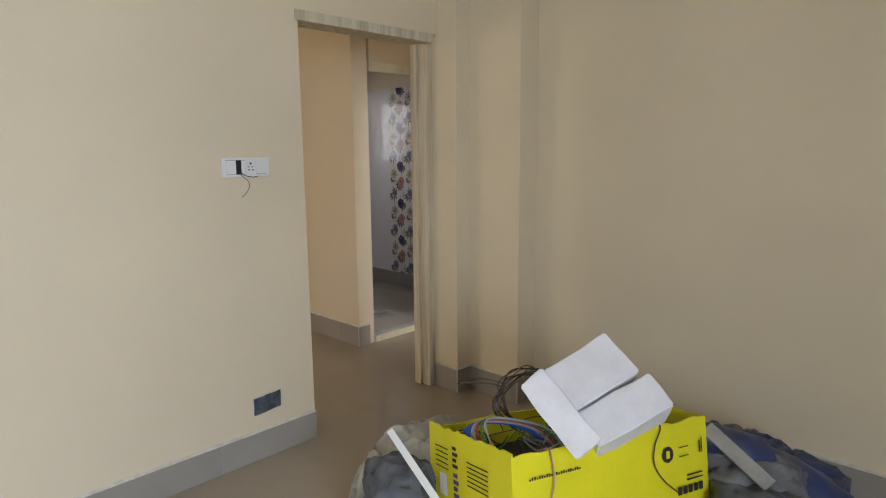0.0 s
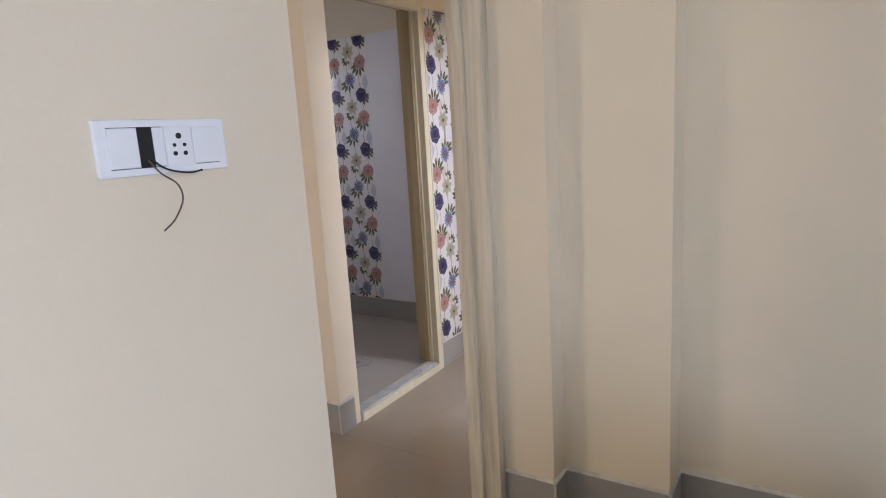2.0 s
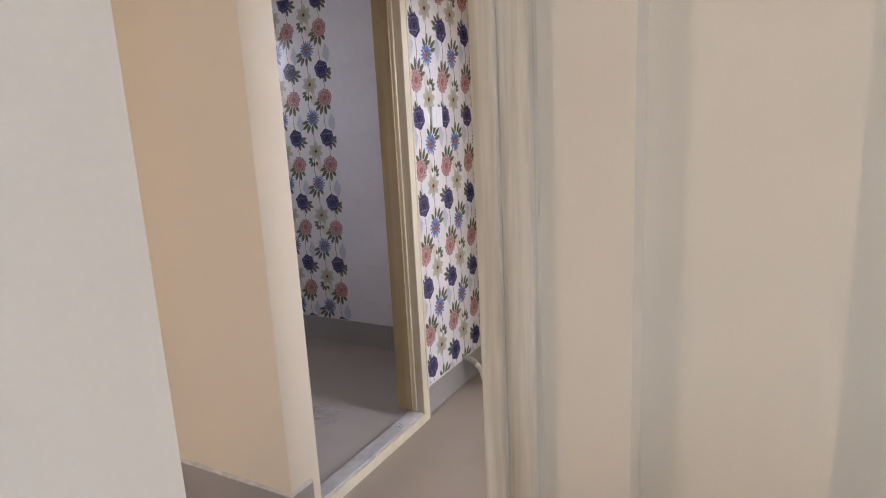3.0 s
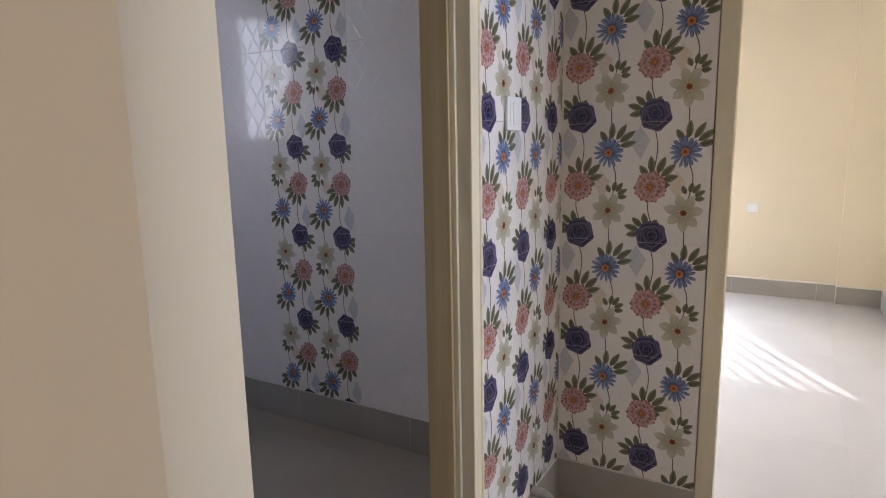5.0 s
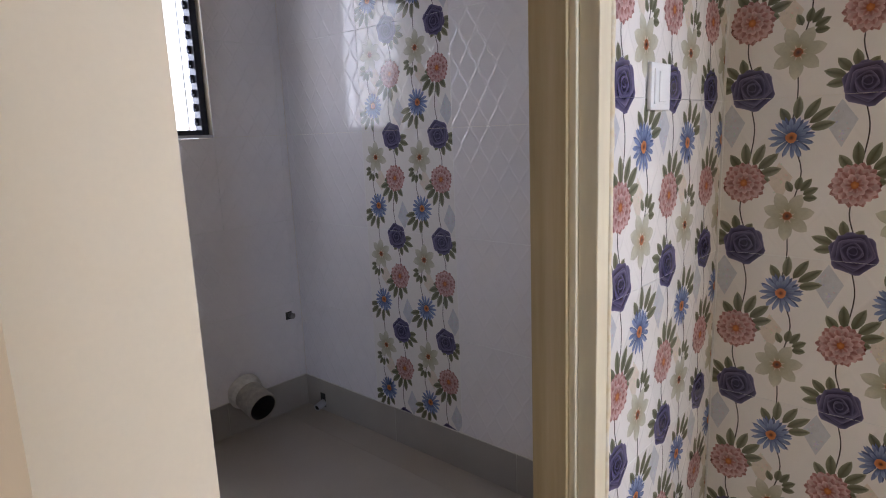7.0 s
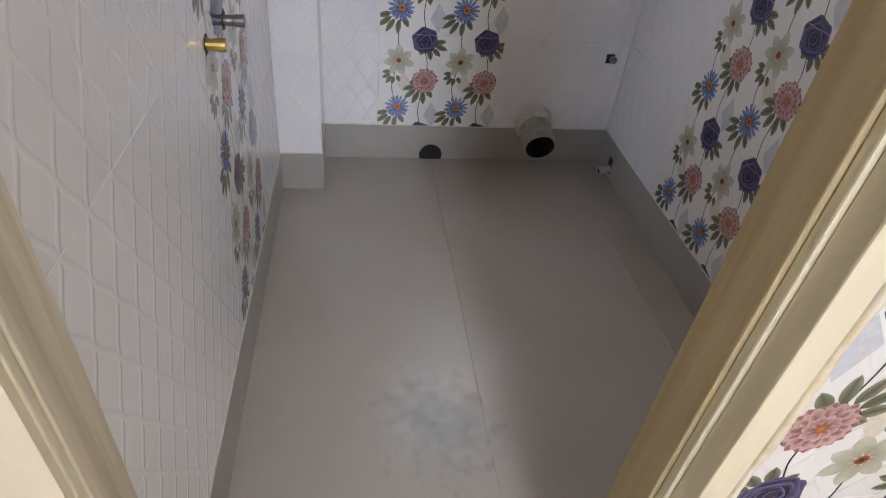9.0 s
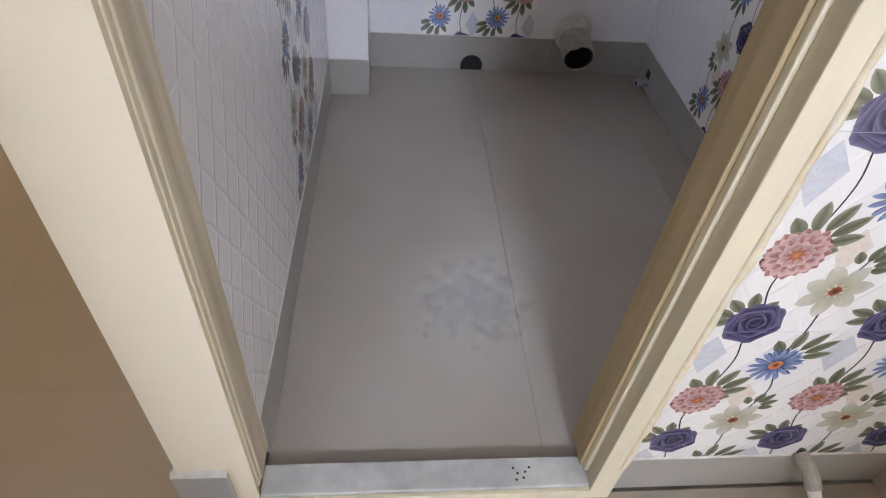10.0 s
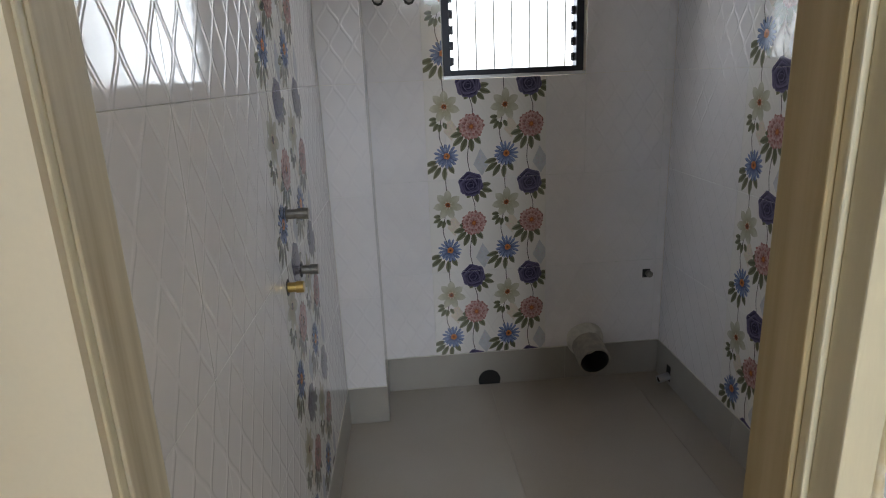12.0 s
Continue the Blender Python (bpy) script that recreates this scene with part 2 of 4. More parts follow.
wall_s = structure("wall_room_south", boxes((-2.32, -2.0, -2.12, -2, 0, H), (-0.3, 2.88, -2.12, -2, 0, H), (-2.0, -0.3, -2.12, -2, 0, 0.9), (-2.0, -0.3, -2.12, -2, 2.1, H)), PAINT, "cream painted wall with a window opening", "wall")
wall_w = structure("wall_west", boxes((-2.32, -2.2, -2, 5.3, 0, H), (-2.32, -2.2, 5.3, 6.5, 0, 0.85), (-2.32, -2.2, 5.3, 6.5, 2.15, H), (-2.32, -2.2, 6.5, 6.6, 0, H)), PAINT, "cream painted wall with a window opening", "wall")
wall_hn = structure("wall_hall_north", boxes((-2.32, 2.770, 6.6, 6.72, 0, H)), PAINT, "cream painted plaster wall", "wall")


def bath_side(y):
    return 2.735 + 0.0237 * (y - 3.565)


wall_c = structure("wall_hall_east", boxes((2.60, 2.738, 3.452, 3.464, 0, 2.031), (2.60, 2.7148, 3.464, 3.554, 0, 2.031), (2.60, 2.735, 3.452, 3.554, 2.031, H), (2.60, 2.770, 3.554, 6.6, 0, H)), PAINT, "cream painted wall beside the bathroom door", "wall")
for v in wall_c.data.vertices:
    if v.co.x > 2.75:  # the bathroom side runs a little out of square
        v.co.x = bath_side(v.co.y)
wall_recess = structure("wall_passage_south", boxes((2.87, 3.0, 2.01, 2.132, 0, H), (3.72, 4.12, 2.01, 2.132, 0, H), (3.0, 3.72, 2.01, 2.132, 2.04, H)), PAINT, "cream painted wall with a door opening", "wall")
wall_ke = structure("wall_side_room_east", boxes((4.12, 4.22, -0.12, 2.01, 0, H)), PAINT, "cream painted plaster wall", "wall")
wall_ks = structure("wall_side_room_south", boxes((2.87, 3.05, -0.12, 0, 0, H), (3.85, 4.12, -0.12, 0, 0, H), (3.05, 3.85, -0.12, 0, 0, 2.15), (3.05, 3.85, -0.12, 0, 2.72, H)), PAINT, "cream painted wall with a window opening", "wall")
wall_bf = structure("wall_bath_front", boxes((3.48, 4.128, 3.468, 3.56, 0, H), (2.770, 3.48, 3.468, 3.56, 2.035, H)), PAINT, "wall with floral tiles and a bathroom door opening", "wall")
part("corner_grout", boxes((4.115, 4.1195, 3.455, 3.4595, 0.142, 1.993)), TGROUT, wall_bf, "white grout line in the tiled corner")
wall_tx = structure("wall_bedroom_west", boxes((4.128, 4.22, 3.005, 3.56, 0, H), (4.093, 4.22, 3.56, 5.6, 0, H), (4.128, 4.22, 2.148, 3.005, 2.045, H), (4.12, 4.22, 2.01, 2.148, 0, H)), PAINT, "wall with floral tiles and a bedroom door opening", "wall")
wall_bb = structure("wall_bath_back", boxes((2.770, 3.205, 5.283, 5.395, 0, H), (3.745, 4.093, 5.283, 5.395, 0, H), (3.205, 3.745, 5.283, 5.395, 0, 1.277), (3.205, 3.745, 5.283, 5.395, 1.96, H)), PAINT, "bathroom wall with a window opening", "wall")
column = structure("pillar", boxes((2.770, 2.918, 5.053, 5.283, 0, H)), PAINT, "tiled boxed-in pillar in the bathroom corner", "pillar")
wall_ds = structure("wall_bedroom_south", boxes((4.22, 7.72, 2.06, 2.18, 0, H)), PAINT, "cream painted sunlit wall", "wall")
wall_de = structure("wall_bedroom_east", boxes((7.60, 7.72, 2.18, 3.65, 0, H), (7.60, 7.72, 5.05, 5.6, 0, H), (7.60, 7.72, 3.65, 5.05, 0, 0.9), (7.60, 7.72, 3.65, 5.05, 2.08, H), (7.545, 7.60, 2.18, 2.475, 0, H)), PAINT, "cream painted wall with a shallow pilaster", "wall")
wall_dn = structure("wall_bedroom_north", boxes((4.22, 7.72, 5.6, 5.72, 0, H)), PAINT, "cream painted plaster wall", "wall")
ceiling = structure("ceiling", boxes((-2.32, 7.76, -2.12, 6.72, ROOF, ROOF + 0.12)), CEIL, "white painted ceiling slab", "ceiling")
floor = structure("floor", boxes((-2.32, 7.76, -2.12, 6.72, -0.2, -0.01)), GROUT, "cement bed under the floor tiles", "floor")
bath_floor = structure("floor_bath", boxes((2.735, 4.093, 3.51, 5.283, -0.009, 0.011)), GROUT, "cement bed under the bathroom floor tiles", "floor")


# ---- door frames ----
def door_frame(name, label, parts):
    top = thing(name, label, "door frame", parts[0][1][0:1] + parts[0][1][2:3] + (0,))
    tagged(top, kind="structure")
    base = Vector(top.location)
    for kind, span, mat, note in parts:
        x0, x1, y0, y1, z0, z1 = span
        part(kind, boxes((x0 - base.x, x1 - base.x, y0 - base.y, y1 - base.y, z0, z1), bevel=0.0025), mat, top, note)
    return top


door_frame("door_frame_1", "worn whitewashed wooden door frame without a door", [
    ("post", (2.410, 2.4548, 2.535, 2.60, 0, 2.04), WOOD, "worn whitewashed post"),
    ("rebate", (2.395, 2.4548, 2.6002, 2.65, 0, 2.0), WOOD, ""),
    ("post", (1.556, 1.595, 2.56, 2.66, 0, 2.0), WOOD, ""),
    ("head", (1.540, 2.410, 2.480, 2.533, 1.995, 2.042), WOOD, ""),
    ("head_rebate", (1.5955, 2.3945, 2.56, 2.65, 2.002, 2.043), WOOD, ""),
])
frame_2 = door_frame("door_frame_2", "cream painted bathroom door frame with bare wood reveal", [
    ("bead", (2.7155, 2.7405, 3.4645, 3.478, 0.052, 1.985), FRAME, "cream painted rounded bead"),
    ("rebate", (2.7155, 2.7435, 3.4785, 3.5535, 0.052, 1.985), WOOD, "whitewashed worn reveal"),
    ("post", (3.432, 3.482, 3.438, 3.475, 0.0, 2.03), FRAME, "cream painted post"),
    ("stop", (3.425, 3.455, 3.4755, 3.49, 0.052, 1.985), FRAME, ""),
    ("rebate", (3.418, 3.476, 3.4905, 3.565, 0.052, 1.985), RAW, "bare olive-brown wood"),
    ("head", (2.7425, 3.4315, 3.438, 3.475, 1.965, 2.03), FRAME, ""),
    ("head_rebate", (2.7412, 3.4175, 3.4765, 3.56, 1.986, 2.03), RAW, ""),
])
door_frame("door_frame_3", "cream and brown wooden bedroom door frame", [
    ("post", (4.1145, 4.155, 2.945, 2.9968, 0, 2.04), FRAME, ""),
    ("rebate", (4.156, 4.22, 2.953, 3.004, 0, 2.0), RAW, ""),
    ("post", (4.132, 4.172, 2.149, 2.191, 0, 2.04), RAW, "bare brown wood"),
    ("rebate", (4.1725, 4.223, 2.149, 2.201, 0, 2.0), FRAME, ""),
    ("head", (4.115, 4.155, 2.1915, 2.9445, 2.0, 2.043), FRAME, ""),
])


def filler_strip(parent, x, y, z0, z1, wide, seed):
    """A hand-smeared ridge of paint and filler up the side of a post."""
    bm = bmesh.new()
    q = random.Random(seed)
    rows = []
    n = 90
    for k in range(n + 1):
        z = z0 + (z1 - z0) * k / n
        w = wide * (0.55 + 0.75 * (0.5 + 0.5 * noise.noise(Vector((seed, 0, z * 14)))) + q.uniform(-0.12, 0.12))
        d = 0.006 * (0.7 + 0.5 * noise.noise(Vector((0, seed, z * 22))))
        rows.append([bm.verts.new((x + a * w - parent.location.x, y - b * d - parent.location.y, z)) for a, b in ((0, 0), (0.05, 0.8), (0.45, 1.0), (0.85, 0.6), (1, 0))])
    for a, b in zip(rows, rows[1:]):
        for k in range(4):
            bm.faces.new((a[k], a[k + 1], b[k + 1], b[k]))
    return part("filler", bm, FILLER, parent, "smeared yellowish filler", smooth=True)


filler_strip(frame_2, 3.4705, 3.4385, 0.14, 1.99, 0.015, 3)
sill = structure("door_sill", boxes((2.7425, 3.4315, 3.446, 3.512, 0, 0.05), bevel=0.004), MARBLE, "grey marble threshold of the bathroom door", "sill")
part("front_strip", boxes((2.7425, 3.4315, 3.436, 3.4455, 0, 0.042), bevel=0.002), FRAME, sill, "cream painted strip")
for k, (dx, dy) in enumerate(((0, 0), (0.016, 0.004), (0.004, 0.014), (0.021, 0.017), (-0.004, 0.026), (0.031, 0.027))):
    part("drill_hole", tube([(3.275 + dx, 3.462 + dy, 0.0495), (3.275 + dx, 3.462 + dy, 0.0506)], 0.0028, 9), BLACK, sill)


# ---- printed flower tiles ----
def print_tile():
    """Flowers, leaves and stems printed on one tile, two repeats side by side; u to the right, v up. The ink's colour is kept on the vertices."""
    bm = bmesh.new()
    ink = bm.verts.layers.float_color.new("ink")
    rng = random.Random(7)

    def blend(a, b, q):
        return tuple(x + (y - x) * q for x, y in zip(a, b))

    def dot(u, v, level, color):
        p = bm.verts.new((u, v, 0.0003 + 0.00006 * level))
        p[ink] = (*color, 1)
        return p

    def petal(u, v, angle, length, width, level, base, tip, edge, start=0.0, late=1.0, blunt=0.8, n=6, rib=None):
        """One petal or leaf: colours at its base, its tip and along its edge; late moves the widest place outwards, a low blunt makes it fuller."""
        c, s = math.cos(angle), math.sin(angle)
        rows = []
        for k in range(n + 1):
            q = k / n
            a = start + (length - start) * q
            half = width / 2 * math.sin(math.pi * q ** late) ** blunt if 0 < k < n else 0.0
            mid = dot(u + a * c, v + a * s, level, rib if rib and k < n else blend(base, tip, q))
            if not half:
                rows.append((mid, mid, mid))
                continue
            rows.append((dot(u + a * c - half * s, v + a * s + half * c, level, blend(base, edge, min(1, 1.4 * q))), mid,
                         dot(u + a * c + half * s, v + a * s - half * c, level, blend(base, blend(edge, tip, 0.5), min(1, 1.2 * q)))))
        for a, b in zip(rows, rows[1:]):
            for x, y in ((0, 1), (1, 2)):
                face = [p for p in dict.fromkeys((a[x], b[x], b[y], a[y]))]
                if len(face) > 2:
                    bm.faces.new(face)

    def leaf(u, v, angle, length, width, level=0.5):
        tone = rng.uniform(0.0, 0.5)
        pale, deep = blend(INK["leaf_light"], INK["leaf"], tone), blend(INK["leaf"], INK["leaf_dark"], tone)
        petal(u, v, angle, 1.06 * length, 0.95 * width, level + rng.random(), deep, pale, pale, 0.38 * length, late=0.9, blunt=0.75, rib=blend(INK["leaf"], INK["leaf_dark"], 0.6))

    def ring(u, v, count, length, width, level, base, tip, edge, turn=0.0, start=0.0, late=1.5, blunt=0.6, loose=0.05):
        for k in range(count):
            d = rng.uniform(-0.18, 0.12)
            shade = [tuple(max(0.0, x * (1 + d)) for x in col) for col in (base, tip, edge)]
            petal(u, v, turn + 2 * math.pi * k / count + rng.uniform(-loose, loose), length * rng.uniform(0.93, 1.05), width, level + 0.3 * ((k * 7) % count), *shade, start, late, blunt)

    def disc(u, v, r, level, inner, outer, n=11):
        mid = dot(u, v, level, inner)
        rim = [dot(u + r * rng.uniform(0.85, 1.1) * math.cos(2 * math.pi * k / n), v + r * rng.uniform(0.85, 1.1) * math.sin(2 * math.pi * k / n), level, outer) for k in range(n)]
        for a, b in zip(rim, rim[1:] + rim[:1]):
            bm.faces.new((mid, a, b))

    def stem(points, level=0):
        path = bend([(u, v, 0) for u, v in points], 4)
        for a, b in zip(path, path[1:]):
            d = (b - a).normalized() * 0.0014
            bm.faces.new([dot(p.x + x * d.y, p.y - x * d.x, level, INK["stem"]) for p, x in ((a, -1), (b, -1), (b, 1), (a, 1))])

    def lace(points, color):
        """A pale patch of speckled lace."""
        bm.faces.new([dot(u, v, 0.1, color) for u, v in points])
        (ua, va), (ub, vb) = (min(p[k] for p in points) for k in (0, 1)), (max(p[k] for p in points) for k in (0, 1))
        cu, cv, hu, hv = (ua + ub) / 2, (va + vb) / 2, (ub - ua) / 2, (vb - va) / 2
        for _ in range(46):
            u, v = rng.uniform(ua, ub), rng.uniform(va, vb)
            if abs(u - cu) / hu + abs(v - cv) / hv < 0.85:
                petal(u, v, rng.uniform(0, 6.28), rng.uniform(0.004, 0.008), 0.003, 0.25, *[tuple(x * rng.choice((0.86, 1.12)) for x in color)] * 3, n=3)

    def rose(u, v):
        for a, l in ((2.35, 0.062), (2.85, 0.07), (3.3, 0.062), (1.75, 0.06), (0.95, 0.05)):
            leaf(u - 0.014, v + 0.012, a, l, 0.022)
        for n, r in enumerate((0.0500, 0.0435, 0.0365, 0.0295, 0.0225, 0.016, 0.010)):
            du, dv = 0.0025 * math.cos(2.4 * n) * (n > 0), 0.004 * (n > 0) + 0.002 * math.sin(2.4 * n)
            lobes, turn, level, count = (6, 5, 5, 4, 4, 3, 3)[n], 0.3 + 1.15 * n, 3 + 2.2 * n, 30
            rings = []
            for q, scale in ((0, 1.0), (1, 0.93), (2, 0.74)):
                row = []
                for k in range(count):
                    a = 2 * math.pi * k / count
                    peak = 1 - abs(math.sin(lobes * (a + turn) / 2))
                    rr = r * scale * (0.90 + 0.17 * peak ** 1.3)
                    tone = 0.5 + 0.5 * math.sin(a * 2 + 1.7 * n)
                    col = (blend(INK["rose_mid"], INK["rose_light"], 0.35 + 0.5 * tone), blend(INK["rose_mid"], INK["rose_light"], 0.35 * tone), blend(INK["rose_dark"], INK["rose_mid"], 0.35 * tone))[q]
                    row.append(dot(u + du + rr * math.cos(a), v + dv + rr * math.sin(a), level, col))
                rings.append(row)
            for a, b in zip(rings, rings[1:]):
                for k in range(count):
                    bm.faces.new((a[k], a[(k + 1) % count], b[(k + 1) % count], b[k]))
            bm.faces.new(rings[-1])

    def peony(u, v):
        for a, s in ((1.15, 0.085), (1.65, 0.08), (0.72, 0.085), (0.3, 0.075), (2.2, 0.065), (-0.1, 0.05)):
            leaf(u + 0.006, v + 0.012, a, s, 0.024)
        dark, mid, light = INK["peony_dark"], INK["peony_mid"], INK["peony_light"]
        disc(u, v, 0.046, 3, dark, dark, 18)
        ring(u, v, 20, 0.0505, 0.0168, 4, dark, mid, light, 0.1, 0.02)
        ring(u, v, 17, 0.046, 0.0165, 11, dark, light, light, 0.25, 0.014)
        ring(u, v, 14, 0.037, 0.0155, 17, dark, mid, light, 0.05, 0.010)
        ring(u, v, 11, 0.0275, 0.0135, 22, dark, light, light, 0.3, 0.006)
        ring(u, v, 8, 0.0185, 0.0105, 26, blend(dark, INK["heart"], 0.5), mid, light, 0.1, 0.003)
        disc(u, v, 0.0085, 29.5, INK["orange"], INK["heart"])

    def daisy(u, v):
        for a, s in ((1.0, 0.085), (1.5, 0.078), (0.62, 0.09), (0.25, 0.078), (2.1, 0.062)):
            leaf(u + 0.006, v + 0.012, a, s, 0.022)
        ring(u, v, 15, 0.0485, 0.008, 4, INK["daisy_dark"], blend(INK["daisy_dark"], INK["daisy_light"], 0.5), INK["daisy_dark"], 0.2, 0.006, 1.6, 0.5)
        ring(u, v, 16, 0.0485, 0.009, 11, INK["daisy_dark"], INK["daisy_light"], INK["daisy_light"], 0.05, 0.006, 1.6, 0.5)
        ring(u, v, 12, 0.034, 0.008, 17, INK["daisy_dark"], INK["daisy_light"], INK["daisy_light"], 0.3, 0.006, 1.5, 0.5)
        disc(u, v, 0.0125, 22, INK["heart"], INK["orange"])
        disc(u, v, 0.0055, 23, INK["stem"], INK["heart"])

    def ivory(u, v):
        for a, s in ((1.35, 0.05), (0.95, 0.055), (0.5, 0.052), (0.05, 0.045), (2.0, 0.042)):
            leaf(u + 0.012, v + 0.043, a, s, 0.018)
        for k in range(7):
            a = 0.15 + k * 2 * math.pi / 7 + rng.uniform(-0.08, 0.08)
            petal(u, v, a, 0.060 * rng.uniform(0.92, 1.04), 0.030, 4 + 0.4 * ((k * 3) % 7), INK["ivory_shade"], INK["ivory"], INK["ivory_edge"], late=1.25, blunt=0.75, n=7)
        for k in range(8):
            petal(u, v, 0.4 + k * 0.8, 0.019, 0.003, 8 + 0.2 * k, INK["orange"], INK["lace_warm"], INK["lace_warm"], n=3)
        disc(u, v, 0.010, 11, INK["stem"], INK["heart"])

    for k in range(2):
        u0 = 0.065 + 0.23 * k
        for dv in (-0.374, 0.0, 0.374):
            v0 = 0.02 + dv
            lace([(u0 - 0.045, v0 - 0.03), (u0 - 0.012, v0 - 0.075), (u0 - 0.04, v0 - 0.135), (u0 - 0.075, v0 - 0.08)], INK["lace"])
            lace([(u0 + 0.068, v0 + 0.205), (u0 + 0.098, v0 + 0.17), (u0 + 0.075, v0 + 0.115), (u0 + 0.045, v0 + 0.16)], INK["lace_warm"])
            stem([(u0 - 0.005, v0 + 0.15), (u0 - 0.014, v0 + 0.09), (u0 + 0.002, v0 + 0.03)])
            stem([(u0, v0 - 0.04), (u0 + 0.010, v0 - 0.10), (u0 - 0.002, v0 - 0.19)])
            stem([(u0 + 0.092, v0 + 0.06), (u0 + 0.097, v0 - 0.02), (u0 + 0.086, v0 - 0.09)])
            stem([(u0 + 0.092, v0 - 0.12), (u0 + 0.115, v0 - 0.19), (u0 + 0.1, v0 - 0.27)])
            rose(u0, v0)
            peony(u0 - 0.008, v0 + 0.155)
            daisy(u0 + 0.09, v0 - 0.112)
            ivory(u0 + 0.092, v0 + 0.078)
    return bm


FLOWERS = print_tile()


def clip(bm, u0, u1, v0, v1):
    for co, no in (((u0, 0, 0), (-1, 0, 0)), ((u1, 0, 0), (1, 0, 0)), ((0, v0, 0), (0, -1, 0)), ((0, v1, 0), (0, 1, 0))):
        bmesh.ops.bisect_plane(bm, geom=bm.verts[:] + bm.edges[:] + bm.faces[:], plane_co=co, plane_no=no, clear_outer=True)
    return bm


def tile_mesh(u0, u1, v0, v1, thick=0.008, gap=0.0003, chamfer=0.0006):
    bm = bmesh.new()
    rows = []
    for inset, w in ((0, 0.0), (0, thick - chamfer), (chamfer, thick)):
        a, b, c, d = u0 + gap + inset, u1 - gap - inset, v0 + gap + inset, v1 - gap - inset
        rows.append([bm.verts.new((x, y, w)) for x, y in ((a, c), (b, c), (b, d), (a, d))])
    for p, q in zip(rows, rows[1:]):
        for i in range(4):
            bm.faces.new((p[i], p[(i + 1) % 4], q[(i + 1) % 4], q[i])).material_index = 1
    bm.faces.new(rows[-1])
    return bm


PRINT_CACHE = {}


def print_mesh(u0, u1, v0, v1, flip):
    key = tuple(round(a, 4) for a in (u0, u1, v0, v1)) + (flip,)
    if key not in PRINT_CACHE:
        bm = FLOWERS.copy()
        if flip:
            bmesh.ops.transform(bm, matrix=Matrix.Translation((TILE_W, TILE_H, 0)) @ Matrix.Diagonal((-1, -1, 1, 1)), verts=bm.verts[:])
        clip(bm, u0 + 0.0003, u1 - 0.0003, v0 + 0.0003, v1 - 0.0003)
        me = bpy.data.meshes.new("printed_flowers")
        bm.normal_update()
        for f in bm.faces:
            if f.normal.z < 0:
                f.normal_flip()
        bm.to_mesh(me)
        bm.free()
        me.materials.append(PRINT)
        PRINT_CACHE[key] = me
    return PRINT_CACHE[key]


TILE_CACHE = {}


def tile_wall(wall, at, u_dir, span, rows, u_first, strips, flip, hole=None):
    """Sets tiles on a wall. at: wall face at u = 0, z = 0; span: (u0, u1, v0, v1) that is tiled; rows: height of a row joint; strips: column numbers with flowers."""
    u_dir = Vector(u_dir)
    normal = u_dir.cross(Vector((0, 0, 1)))
    turn = Matrix((u_dir, Vector((0, 0, 1)), normal)).transposed().to_4x4()
    su0, su1, sv0, sv1 = span
    for col in range(-8, 9):
        for row in range(-3, 8):
            cu, cv = u_first + col * TILE_W, rows + row * TILE_H
            a, b, c, d = max(cu, su0), min(cu + TILE_W, su1), max(cv, sv0), min(cv + TILE_H, sv1)
            if b - a < 0.004 or d - c < 0.004:
                continue
            pieces = [(a, b, c, d)]
            if hole and a < hole[1] and b > hole[0] and c < hole[3] and d > hole[2]:
                h0, h1, h2, h3 = hole
                pieces = [(a, min(b, h0), c, d), (max(a, h1), b, c, d), (max(a, h0), min(b, h1), c, min(d, h2)), (max(a, h0), min(b, h1), max(c, h3), d)]
            for p0, p1, p2, p3 in pieces:
                if p1 - p0 < 0.004 or p3 - p2 < 0.004:
                    continue
                q = (p0 - cu, p1 - cu, p2 - cv, p3 - cv)
                flowers = col in strips
                key = tuple(round(k, 4) for k in q) + (flowers,)
                if key not in TILE_CACHE:
                    TILE_CACHE[key] = mesh_of("tile", tile_mesh(*q), [FTILE if flowers else TILE, TGROUT])
                tile = new("tile", TILE_CACHE[key])
                tile.parent = wall
                tile.matrix_basis = Matrix.Translation(Vector(at) + u_dir * cu + Vector((0, 0, cv))) @ turn
                if flowers:
                    flowers_on = new("printed_flowers", print_mesh(*q, flip))
                    flowers_on.parent = tile
                    flowers_on.location = (0, 0, 0.008)


# ---- baseboards ----
SKIRT_CACHE = {}


